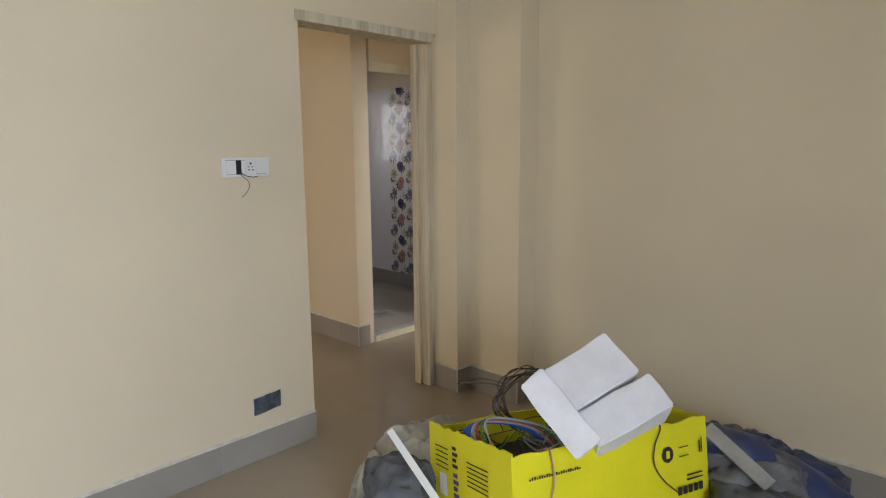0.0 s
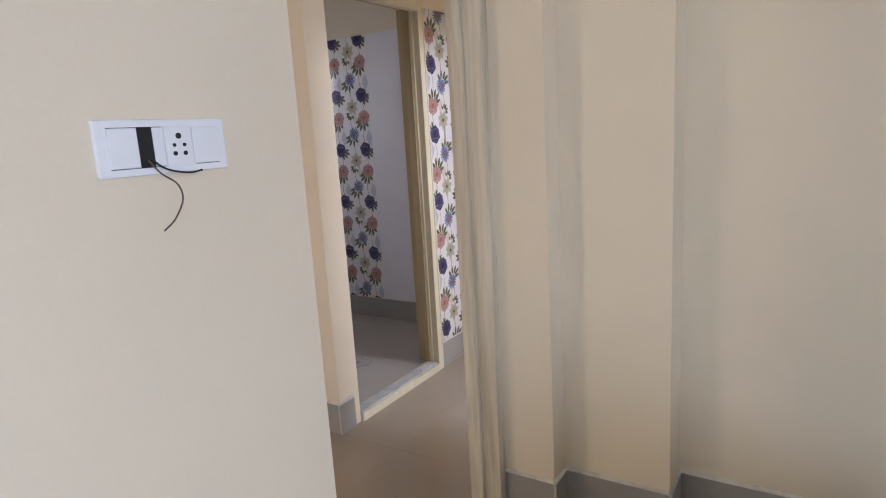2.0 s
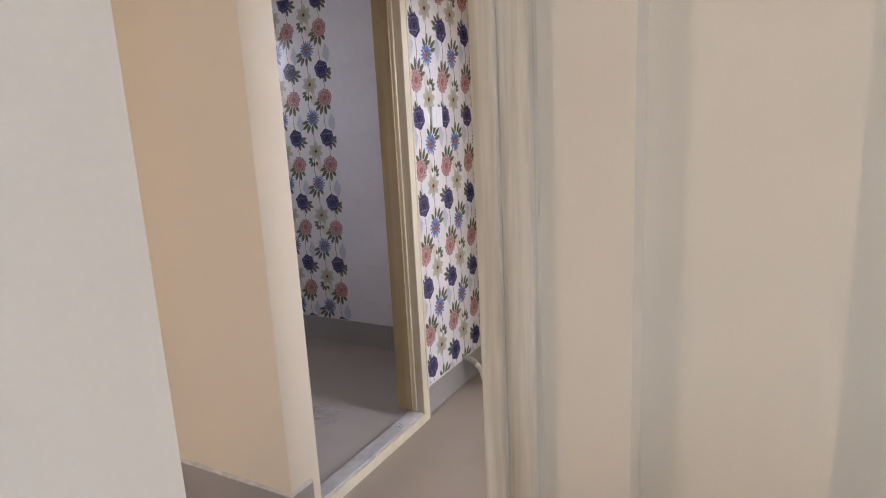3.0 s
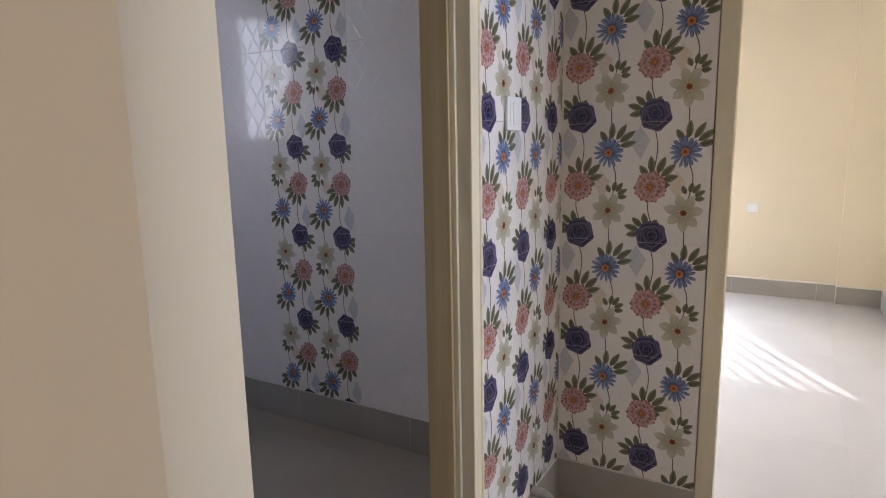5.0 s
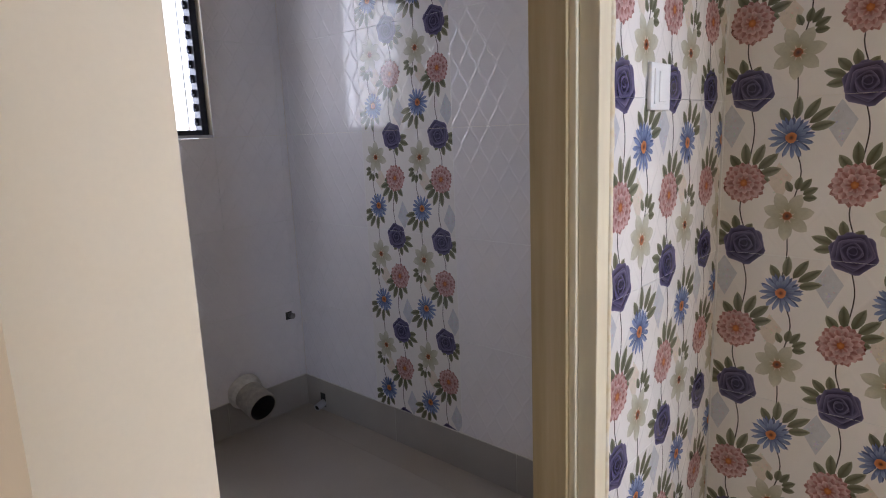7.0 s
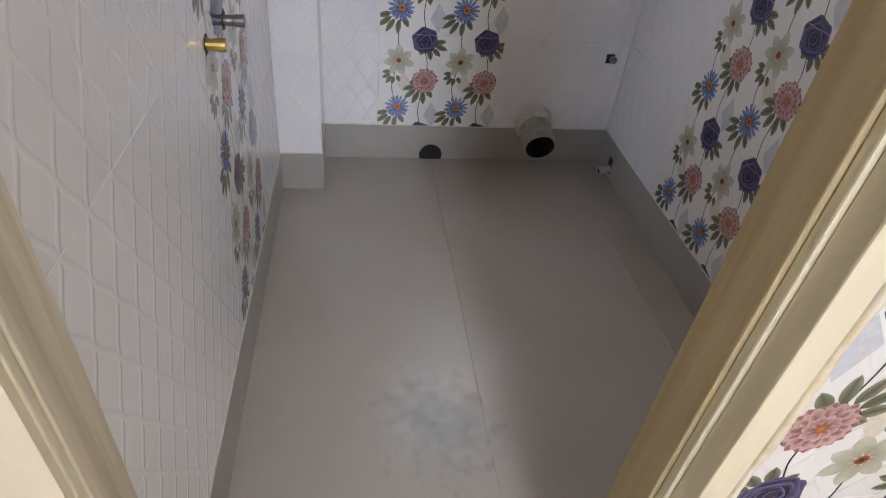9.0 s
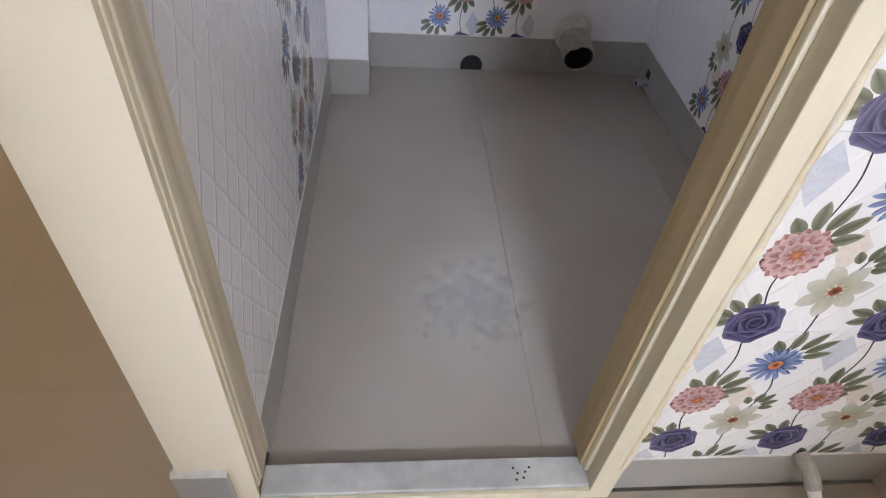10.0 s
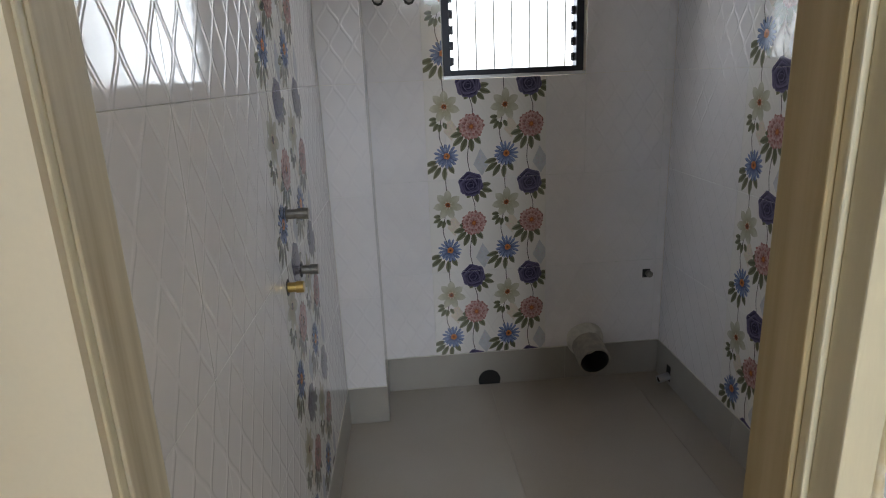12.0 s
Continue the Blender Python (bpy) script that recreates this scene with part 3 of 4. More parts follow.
def skirting(name, at, u_dir, length, z0, height, first=0.6, label="grey tiled skirting with a white cement top line"):
    u_dir = Vector(u_dir).normalized()
    normal = u_dir.cross(Vector((0, 0, 1)))
    turn = Matrix((u_dir, Vector((0, 0, 1)), normal)).transposed().to_4x4()
    bm = bmesh.new()
    n = max(2, int(length / 0.03))
    rng = random.Random(int(length * 1000))
    low, high = [], []
    for k in range(n + 1):
        u = length * k / n
        low.append((bm.verts.new((u, height - 0.002, 0.0105)), bm.verts.new((u, height - 0.002, 0.0))))
        q = rng.uniform(0.001, 0.006)
        high.append((bm.verts.new((u, height + q, 0.0105 - 0.004)), bm.verts.new((u, height + q + 0.004, 0.0))))
    for k in range(n):
        bm.faces.new((low[k][0], low[k + 1][0], high[k + 1][0], high[k][0]))
        bm.faces.new((high[k][0], high[k + 1][0], high[k + 1][1], high[k][1]))
    base = part(name, bm, CEMENT)
    base.matrix_basis = Matrix.Translation(Vector(at) + Vector((0, 0, z0))) @ turn
    tagged(base, label, "baseboard", kind="structure")
    u, size = 0.0, first
    while u < length - 0.002:
        w = min(size, length - u)
        key = (round(w, 4), round(height, 4))
        if key not in SKIRT_CACHE:
            SKIRT_CACHE[key] = mesh_of("skirting_tile", tile_mesh(0, w, 0, height, 0.010, 0.0006), [SKIRT, GROUT])
        t = new("skirting_tile", SKIRT_CACHE[key])
        t.parent = base
        t.location = (u, 0, 0)
        u, size = u + w, 0.6
    return base


S = 0.14
skirting("baseboard_1", (-2.2, 2.492, 0), (1, 0, 0), 3.757, 0, 0.136, first=0.26 + 0.6)
skirting("baseboard_2", (2.455, 2.533, 0), (0, -1, 0), 0.183, 0, S)
skirting("baseboard_3", (2.445, 2.350, 0), (1, 0, 0), 0.115, 0, S)
skirting("baseboard_4", (2.56, 2.350, 0), (0, -1, 0), 0.357, 0, S)
skirting("baseboard_5", (2.55, 1.993, 0), (1, 0, 0), 0.165, 0, S)
skirting("baseboard_6", (2.715, 1.993, 0), (0, -1, 0), 3.99, 0, S)
skirting("baseboard_7", (2.60, 6.59, 0), (0, -1, 0), 3.14, 0, 0.147, first=0.5)
skirting("baseboard_8", (2.59, 3.452, 0), (1, 0, 0), 0.105, 0, 0.147)
skirting("baseboard_9", (3.483, 3.468, 0), (1, 0, 0), 0.645, 0, 0.136)
skirting("baseboard_10", (4.128, 3.468, 0), (0, -1, 0), 0.471, 0, 0.136)
skirting("baseboard_11", (4.131, 2.132, 0), (-1, 0, 0), 1.26, 0, S)
skirting("baseboard_12", (7.545, 2.18, 0), (-1, 0, 0), 3.32, 0, 0.134)
skirting("baseboard_13", (7.60, 5.6, 0), (0, -1, 0), 3.125, 0, 0.134)
skirting("baseboard_14", (7.545, 2.475, 0), (0, -1, 0), 0.285, 0, 0.134)
skirting("baseboard_16", (bath_side(3.554), 3.554, 0.02), (0.02369, 0.99972, 0), 1.499, 0.0, 0.150, first=0.4)
skirting("baseboard_17", (2.770, 5.053, 0.02), (1, 0, 0), 0.158, 0.0, 0.150)
skirting("baseboard_18", (2.918, 5.063, 0.02), (0, 1, 0), 0.22, 0.0, 0.150)
skirting("baseboard_19", (2.928, 5.283, 0.02), (1, 0, 0), 1.165, 0.0, 0.150, first=0.75)
skirting("baseboard_20", (4.093, 5.273, 0.02), (0, -1, 0), 1.70, 0.0, 0.150)


# ---- window frames ----
def window(name, label, m, width, height, depth, mat, bars, bar_mat):
    """A window frame in its own plane: x to the right, y away, z up from the sill."""
    top = tagged(thing(name, label, "window"), kind="structure")
    top.matrix_basis = m
    f = 0.028
    for kind, s in (("side_channel", (0, f, 0, depth, 0, height)), ("side_channel", (width - f, width, 0, depth, 0, height)),
                    ("bottom_rail", (f, width - f, 0, depth, 0, f)), ("top_rail", (f, width - f, 0, depth, height - f, height))):
        part(kind, boxes(s, bevel=0.002), mat, top)
    bar_mesh = None
    for k in range(bars):
        x = f + (width - 2 * f) * (k + 0.5) / bars
        if bar_mesh is None:
            bar_mesh = mesh_of("bar", tube([(0, 0, f), (0, 0, height - f)], 0.0028 if width < 1 else 0.02, 8), bar_mat)
        b = new("bar", bar_mesh)
        b.parent = top
        b.location = (x, depth * 0.7, 0)
    return top


bath_window = window("window_1", "dark metal louvre window frame with its glass blades removed", pose(3.210, 5.30, 1.282), 0.53, 0.675, 0.05, DARKMETAL, 7, STEEL)
clip_bm = boxes((0, 0.014, -0.012, 0.0, 0, 0.03), (0.002, 0.01, -0.02, -0.012, 0.004, 0.012), bevel=0.001)
clip_mesh = mesh_of("louvre_clip", clip_bm, DARKMETAL)
for side in (0.0285, 0.4875):
    for k in range(11):
        c = new("louvre_clip", clip_mesh)
        c.parent = bath_window
        c.location = (side, 0.03, 0.045 + 0.055 * k)
part("sill_edge", boxes((-0.003, 0.533, -0.02, -0.001, -0.004, 0.008)), STEEL, bath_window)
window("window_2", "painted steel window frame with vertical grille bars", pose(7.615, 3.655, 0.905, 0, 0, 90), 1.39, 1.17, -0.06, STEEL, 13, STEEL)
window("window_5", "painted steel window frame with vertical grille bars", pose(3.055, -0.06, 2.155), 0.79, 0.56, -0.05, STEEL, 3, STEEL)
window("window_3", "painted steel window frame with vertical grille bars", pose(-1.995, -2.05, 0.905), 1.69, 1.19, -0.05, STEEL, 11, STEEL)
window("window_4", "painted steel window frame with vertical grille bars", pose(-2.25, 5.305, 0.855, 0, 0, 90), 1.19, 1.29, 0.05, STEEL, 8, STEEL)

# Added glowing panel for the overbright outdoors; it also blocks the sun here.
GLOW = bpy.data.materials.new("glowing_backdrop")
GLOW.use_nodes = True
GLOW.node_tree.nodes["Principled BSDF"].inputs["Emission Color"].default_value = (0.93, 0.97, 1, 1)
GLOW.node_tree.nodes["Principled BSDF"].inputs["Emission Strength"].default_value = 1.9
backdrop = structure("backdrop", boxes((2.76, 6.5, 7.4, 7.45, -1, 5.5)), GLOW, "glowing white panel outside the bathroom window", "backdrop")


# ---- electrical fittings ----
SOCKETS = []


def plate(name, label, m, width, height, parts_list):
    """A wall plate in its own plane: x to the right, z up, -y towards the room; parts: name, x0, x1, z0, z1, proud, material."""
    top = thing(name, label, "switchboard")
    top.matrix_basis = m
    part("cover_plate", boxes((0, width, -0.010, 0, 0, height), bevel=0.003), WHITE, top)
    for kind, x0, x1, z0, z1, proud, mat in parts_list:
        piece = part(kind, boxes((x0, x1, -0.010 - proud, -0.0095, z0, z1), bevel=0.0012 if proud > 0.002 else 0), mat, top)
        if kind == "socket":
            SOCKETS.append((x0, x1, top, piece))
    return top


def pin_holes(top, x, z, s=1.0):
    holder = [piece for x0, x1, owner, piece in SOCKETS if owner == top and x0 < x < x1][0]
    for dx, dz, r in ((0, 0.016, 0.0048), (-0.009, 0.002, 0.003), (0.009, 0.002, 0.003), (-0.009, -0.011, 0.0036), (0.009, -0.011, 0.0036)):
        part("pin_hole", tube([(x + dx * s, -0.0145, z + dz * s), (x + dx * s, -0.0131, z + dz * s)], r * s, 10), BLACK, holder)


board = plate("switchboard", "white modular switchboard with one empty slot on a cream wall", pose(1.146, 2.492, 1.306), 0.222, 0.083, [
    ("rocker", 0.018, 0.063, 0.013, 0.07, 0.003, WHITE), ("empty_slot", 0.0645, 0.0885, 0.011, 0.072, 0.0006, BLACK),
    ("blank_module", 0.0895, 0.1065, 0.013, 0.07, 0.002, WHITE), ("socket", 0.1075, 0.155, 0.011, 0.072, 0.003, WHITE), ("rocker", 0.1565, 0.205, 0.013, 0.07, 0.003, WHITE),
    # Thin black bars paint the shadow lines above and below the modules.
    ("gap", 0.018, 0.1065, 0.0708, 0.0718, 0.0005, BLACK), ("gap", 0.018, 0.1065, 0.0112, 0.0122, 0.0005, BLACK), ("gap", 0.160, 0.205, 0.0112, 0.0122, 0.0005, BLACK)])
pin_holes(board, 0.131, 0.041)
part("loose_wire", tube(bend([(0.077, -0.011, 0.022), (0.082, -0.03, 0.002), (0.100, -0.04, -0.016), (0.104, -0.042, -0.04), (0.088, -0.04, -0.068), (0.070, -0.035, -0.084)]), 0.0014, 6), WIRE, board, "brown loose wire")
part("loose_wire", tube(bend([(0.080, -0.011, 0.025), (0.092, -0.03, 0.008), (0.122, -0.04, 0.0), (0.147, -0.04, 0.002)]), 0.0015, 6), BLACK, board, "black loose wire")

low_board = plate("switchboard", "white socket board with an empty slot low on the hall wall", pose(2.60, 4.39, 0.694, 0, 0, -90), 0.262, 0.085, [
    ("empty_slot", 0.015, 0.045, 0.012, 0.072, 0.0006, BLACK), ("module_frame", 0.062, 0.25, 0.012, 0.072, 0.002, WHITE),
    ("socket", 0.075, 0.125, 0.014, 0.07, 0.0032, WHITE), ("rocker", 0.13, 0.165, 0.014, 0.07, 0.0032, WHITE), ("socket", 0.18, 0.235, 0.014, 0.07, 0.0032, WHITE)])
pin_holes(low_board, 0.10, 0.042)
pin_holes(low_board, 0.208, 0.042)
part("loose_cable", tube(bend([(0.03, -0.011, 0.045), (0.015, -0.05, 0.03), (-0.03, -0.07, -0.06), (-0.02, -0.07, -0.19), (0.03, -0.06, -0.262), (0.07, -0.05, -0.24), (0.085, -0.045, -0.2)]), 0.003, 8), WIRE, low_board, "thin dark loose cable")
plate("switch", "small white light switch on floral wall tiles", pose(3.664, 3.4595, 1.29), 0.092, 0.09, [
    ("rocker_frame", 0.012, 0.08, 0.012, 0.078, 0.002, WHITE), ("rocker", 0.03, 0.062, 0.016, 0.074, 0.0045, WHITE)])
plate("socket_outlet", "small white wall socket on a cream bedroom wall", pose(7.60, 3.13, 0.67, 0, 0, -90), 0.09, 0.075, [("socket", 0.012, 0.078, 0.01, 0.065, 0.003, WHITE)])

TAPE = material("blue_grey_tape", (0.10, 0.13, 0.19), 0.45, vary=0.2, scale=40, second=(0.25, 0.27, 0.30))
bm = bmesh.new()
rng = random.Random(3)
grid = [[bm.verts.new((1.229 + 0.138 * i / 6 + rng.uniform(-0.002, 0.002), 2.490 - 0.004 * rng.random(), 0.217 + 0.080 * j / 4 + 0.008 * (i / 6) + rng.uniform(-0.002, 0.002))) for i in range(7)] for j in range(5)]
for j in range(4):
    for i in range(6):
        bm.faces.new((grid[j][i], grid[j][i + 1], grid[j + 1][i + 1], grid[j + 1][i]))
bmesh.ops.solidify(bm, geom=bm.faces[:], thickness=0.0012)
tape = part("tape_patch", bm, TAPE)
tagged(tape, "crumpled blue-grey tape over a wall box", "tape")

# ---- bathroom plumbing ----
soil = thing("soil_pipe", "dusty grey plastic soil pipe stub sticking out of the tiled wall", "pipe")
soil.matrix_basis = look((3.762, 5.275, 0.195), (3.765, 5.0, 0.12)) @ Matrix.Rotation(math.pi, 4, "X")
part("pipe_wall", pipe_shell(0.064, 0.057, 0.145), [PVC, BLACK], soil, smooth=False)
part("cement_collar", tube([(0, 0, -0.01), (0, 0, 0.02), (0, 0, 0.035)], 0.078, 24, radii=[0.080, 0.075, 0.064]), CEMENT, soil, "rough cement collar")

drain = part("drain_hole", tube([(3.352, 5.2722, 0.04), (3.352, 5.2708, 0.04)], 0.047, 24), BLACK)
bm = bmesh.new()
bm.from_mesh(drain.data)
bmesh.ops.bisect_plane(bm, geom=bm.verts[:] + bm.edges[:] + bm.faces[:], plane_co=(0, 0, 0.021), plane_no=(0, 0, -1), clear_outer=True)
bm.to_mesh(drain.data)
bm.free()
tagged(drain, "dark half-round drain hole in the grey skirting", "drain")

inlet = thing("water_inlet", "capped water inlet in a chipped tile hole", "pipe", (4.02, 5.275, 0.472))
part("chipped_hole", boxes((-0.02, 0.012, -0.001, 0, -0.018, 0.018)), BLACK, inlet)
part("cap", tube([(0.004, -0.001, 0), (0.004, -0.022, 0)], 0.013, 12), GALV, inlet)
trap = thing("waste_stub", "small grey plastic waste stub at the skirting", "pipe", (4.081, 5.15, 0.06))
part("stub", pipe_shell(0.016, 0.012, 0.05, 14), [STEEL, BLACK], trap).matrix_basis = pose(0, 0, 0, 0, -100, 10)
part("chipped_hole", boxes((-0.001, 0, -0.015, 0.02, -0.02, 0.045)), BLACK, trap)


def stub(label, at, mat, length, radius, axis):
    ob = thing("pipe_stub", label, "pipe", at, "water outlets on the bathroom wall")
    d = Vector(axis)
    part("chipped_hole", tube([d * 0.0004, d * 0.0012], radius * 1.5, 9), BLACK, ob)
    part("nipple", tube([d * 0.001, d * length * 0.5, d * length * 0.52, d * length], radius, 14, radii=[radius * 0.85, radius * 0.85, radius, radius]), mat, ob)
    return ob


stub("galvanised pipe nipple in the floral tiles", (bath_side(4.32) + 0.008, 4.32, 1.01), GALV, 0.05, 0.013, (1, 0, 0))
stub("galvanised pipe nipple in the floral tiles", (bath_side(4.424) + 0.008, 4.424, 0.845), GALV, 0.042, 0.013, (1, 0, 0))
stub("brass pipe nipple in the floral tiles", (bath_side(4.25) + 0.008, 4.25, 0.86), BRASS, 0.036, 0.013, (1, 0, 0))
stub("dark pipe nipple high on the white tiles", (2.985, 5.275, 1.56), GALV, 0.05, 0.014, (0, -1, 0))
stub("dark pipe nipple high beside the flowers", (3.095, 5.275, 1.56), GALV, 0.05, 0.014, (0, -1, 0))

waste = thing("basin_waste_pipe", "grey waste pipe with a white taped hose", "pipe", (3.87, 3.458, 0.13))
part("pipe_wall", tube(bend([(0, 0, 0.01), (0.005, -0.035, 0.005), (0.01, -0.065, -0.015)], 6), 0.017, 14), PVC, waste)
part("hose", tube(bend([(0.01, -0.06, -0.012), (0.016, -0.085, -0.04), (0.03, -0.09, -0.08), (0.05, -0.09, -0.115)], 6), 0.013, 12), CEMENT, waste, "white taped hose")

# ---- rubbish heap in the first room ----
YELLOW = material("yellow_cardboard", (0.80, 0.735, 0.016), 0.5, vary=0.05, scale=6, grain=120, bump=0.1)
KRAFT = material("brown_cardboard_edge", (0.42, 0.32, 0.18), 0.8, vary=0.1, scale=20)
INK = material("black_print", (0.03, 0.03, 0.025), 0.6)
INKV = material("violet_print", (0.10, 0.06, 0.22), 0.6)
LABEL = material("white_paper_label", (0.75, 0.74, 0.74), 0.6)
FOAM = material("scuffed_white_foam", (0.80, 0.79, 0.83), 0.7, vary=0.06, scale=12, grain=140, bump=0.35)
SACK = material("white_woven_sack", (0.55, 0.53, 0.49), 0.5, vary=0.12, scale=6, grain=160, bump=0.5, second=(0.20, 0.20, 0.20))
TARP = material("dusty_blue_tarpaulin", (0.018, 0.035, 0.14), 0.4, vary=0.2, scale=10, grain=120, bump=0.4, second=(0.05, 0.06, 0.08))
SLATE = material("slate_blue_cloth", (0.075, 0.085, 0.11), 0.75, vary=0.2, scale=14, grain=120, bump=0.5, second=(0.15, 0.155, 0.17))
DULL = material("dull_grey_sheet", (0.34, 0.33, 0.31), 0.6, vary=0.12, scale=14, grain=120, bump=0.3)
CLOTH = material("dusty_dark_cloth", (0.10, 0.105, 0.115), 0.8, vary=0.25, scale=12, grain=120, bump=0.5, second=(0.20, 0.20, 0.20))
BOX_AT = pose(0.978, 0.812, 0.396, -10.8, 4.2, -17.0)
BL, BW, BH = 0.70, 0.414, 0.30
carton = thing("cardboard_box", "bright yellow open cardboard box full of wire scraps", "box")
carton.matrix_basis = BOX_AT
T = 0.005


def wavy_panel(u, v, thick, seed, wobble=0.006):
    """A cardboard panel in x and z with a frayed upper edge."""
    bm = bmesh.new()
    r = random.Random(seed)
    n = 24
    cols = []
    for k in range(n + 1):
        x = u * k / n
        top = v + r.uniform(-wobble, wobble * 0.5)
        bow = 0.006 * math.sin(math.pi * k / n)
        cols.append([bm.verts.new((x, y - bow * q, z)) for y in (0, thick) for q, z in ((0, 0), (0.6, v * 0.5), (1, top))])
    for a, b in zip(cols, cols[1:]):
        for p, q in ((0, 1), (1, 2), (2, 5), (5, 4), (4, 3), (3, 0)):
            bm.faces.new((a[p], a[q], b[q], b[p]))
    bm.faces.new(cols[0][:3] + cols[0][3:][::-1])
    bm.faces.new((cols[-1][:3] + cols[-1][3:][::-1])[::-1])
    return bm


for kind, m, u, v, seed in (("front_panel", pose(0, 0, 0), BL, BH, 1), ("back_panel", pose(BL, BW, 0, 0, 0, 180), BL, BH - 0.01, 2),
                            ("side_panel", pose(0, BW, 0, 0, 0, -90), BW, BH + 0.01, 3), ("side_panel", pose(BL, 0, 0, 0, 0, 90), BW, BH, 4)):
    part(kind, wavy_panel(u, v, T, seed), YELLOW, carton).matrix_basis = m
part("bottom", boxes((T, BL - T, T, BW - T, 0, T)), KRAFT, carton)


def text_part(parent, words, size, m, mat, name="lettering"):
    cu = bpy.data.curves.new(name, "FONT")
    cu.body, cu.size, cu.extrude = words, size, 0.0003
    tmp = bpy.data.objects.new(name, cu)
    scene.collection.objects.link(tmp)
    bpy.context.view_layer.update()
    me = bpy.data.meshes.new_from_object(tmp.evaluated_get(bpy.context.evaluated_depsgraph_get()))
    bpy.data.objects.remove(tmp)
    me.materials.clear()
    me.materials.append(mat)
    ob = new(name, me)
    ob.parent = parent
    ob.matrix_basis = m
    return ob


def bars(parent, rows, m, mat, name="print_line"):
    for x0, x1, z0, z1 in rows:
        part(name, boxes((x0, x1, -0.0006, 0, z0, z1)), mat, parent).matrix_basis = m


FRONT, SIDE = pose(0, -0.0075, 0), pose(-0.0075, BW, 0, 0, 0, -90)
bars(carton, [(0.045 + 0.0075 * k, 0.0495 + 0.0075 * k, 0.236, 0.2405 + 0.003 * (k * k % 3)) for k in range(22)] + [(0.60, 0.665, 0.13 + 0.012 * k, 0.134 + 0.012 * k) for k in range(2)]
     + [(0.56 + 0.022 * k, 0.576 + 0.022 * k, 0.095, 0.117) for k in range(5)] + [(0.36, 0.41, 0.05, 0.064), (0.57, 0.61, 0.225, 0.227), (0.57, 0.61, 0.20, 0.202), (0.655, 0.659, 0.20, 0.235), (0.665, 0.669, 0.20, 0.24)], FRONT, INK)
part("round_emblem", tube([(0.525, -0.0076, 0.215), (0.525, -0.0086, 0.215)], 0.022, 20), INK, carton, "black round emblem")
part("emblem_leaf", boxes((0.518, 0.532, -0.0092, -0.0087, 0.205, 0.225), bevel=0.0), YELLOW, carton)
bars(carton, [(0.05, 0.12, 0.25 - 0.014 * k, 0.253 - 0.014 * k) for k in range(5)] + [(0.22, 0.32, 0.24 - 0.012 * k, 0.243 - 0.012 * k) for k in range(6)] + [(0.145, 0.172 - 0.006 * (k % 2), 0.02 + 0.015 * k, 0.029 + 0.015 * k) for k in range(7)] + [(0.145, 0.172 - 0.007 * (k % 2), 0.21 + 0.016 * k, 0.219 + 0.016 * k) for k in range(4)], SIDE, INK)
bars(carton, [(0.147, 0.174 - 0.006 * (k % 2), 0.13 + 0.018 * k, 0.141 + 0.018 * k) for k in range(4)] + [(0.25, 0.275, 0.07, 0.10)], SIDE, INKV)
bars(carton, [(0.07, 0.11, 0.12, 0.18)], SIDE, LABEL, "paper_label")

COLORS = [(0.02, 0.10, 0.45), (0.45, 0.03, 0.03), (0.03, 0.20, 0.06), (0.05, 0.05, 0.05), (0.35, 0.34, 0.36), (0.10, 0.07, 0.05)]
COIL = [material("cable_sheath", c, 0.4) for c in COLORS]
r = random.Random(11)
for k in range(6):
    y = 0.26 - 0.012 * k
    pts = [(0.02 + 0.01 * k, y - 0.05, 0.24), (0.03 + 0.006 * k, y, 0.30 + 0.004 * k), (0.10, y + 0.01, 0.315 + 0.005 * k), (0.19 + 0.01 * k, y - 0.03, 0.30), (0.25, y - 0.10, 0.25)]
    ob = part("cable", tube(bend(pts), 0.006 if k < 3 else 0.003, 8), COIL[(0, 0, 4, 1, 2, 4)[k]])
    ob.matrix_basis = BOX_AT
    tagged(ob, ("blue", "blue", "grey", "red", "green", "grey")[k] + " scrap electric cable bent over the box", "cable", "scrap cables in the yellow box")
for k in range(60):
    x, y, z = r.uniform(0.03, 0.5), r.uniform(0.03, 0.33), r.uniform(0.20, 0.265)
    pts = [(x, y, z)]
    for _ in range(4):
        x, y, z = min(0.56, max(0.015, x + r.uniform(-0.07, 0.07))), min(0.345, max(0.015, y + r.uniform(-0.07, 0.07))), min(0.285, max(0.15, z + r.uniform(-0.04, 0.04)))
        pts.append((x, y, z))
    ob = part("wire_scrap", tube(bend(pts, 5), r.choice((0.0016, 0.0022, 0.003)), 5), COIL[r.choice((2, 3, 3, 4, 4, 5, 5))])
    ob.matrix_basis = BOX_AT
    tagged(ob, "tangled scrap of electric wire in the box", "wire", "wire scraps in the yellow box")
# One plain black block fills the carton below the wires.
part("black_filling", boxes((0.008, 0.692, 0.008, 0.405, 0.006, 0.2)), BLACK, carton, "plain black block under the wire scraps")
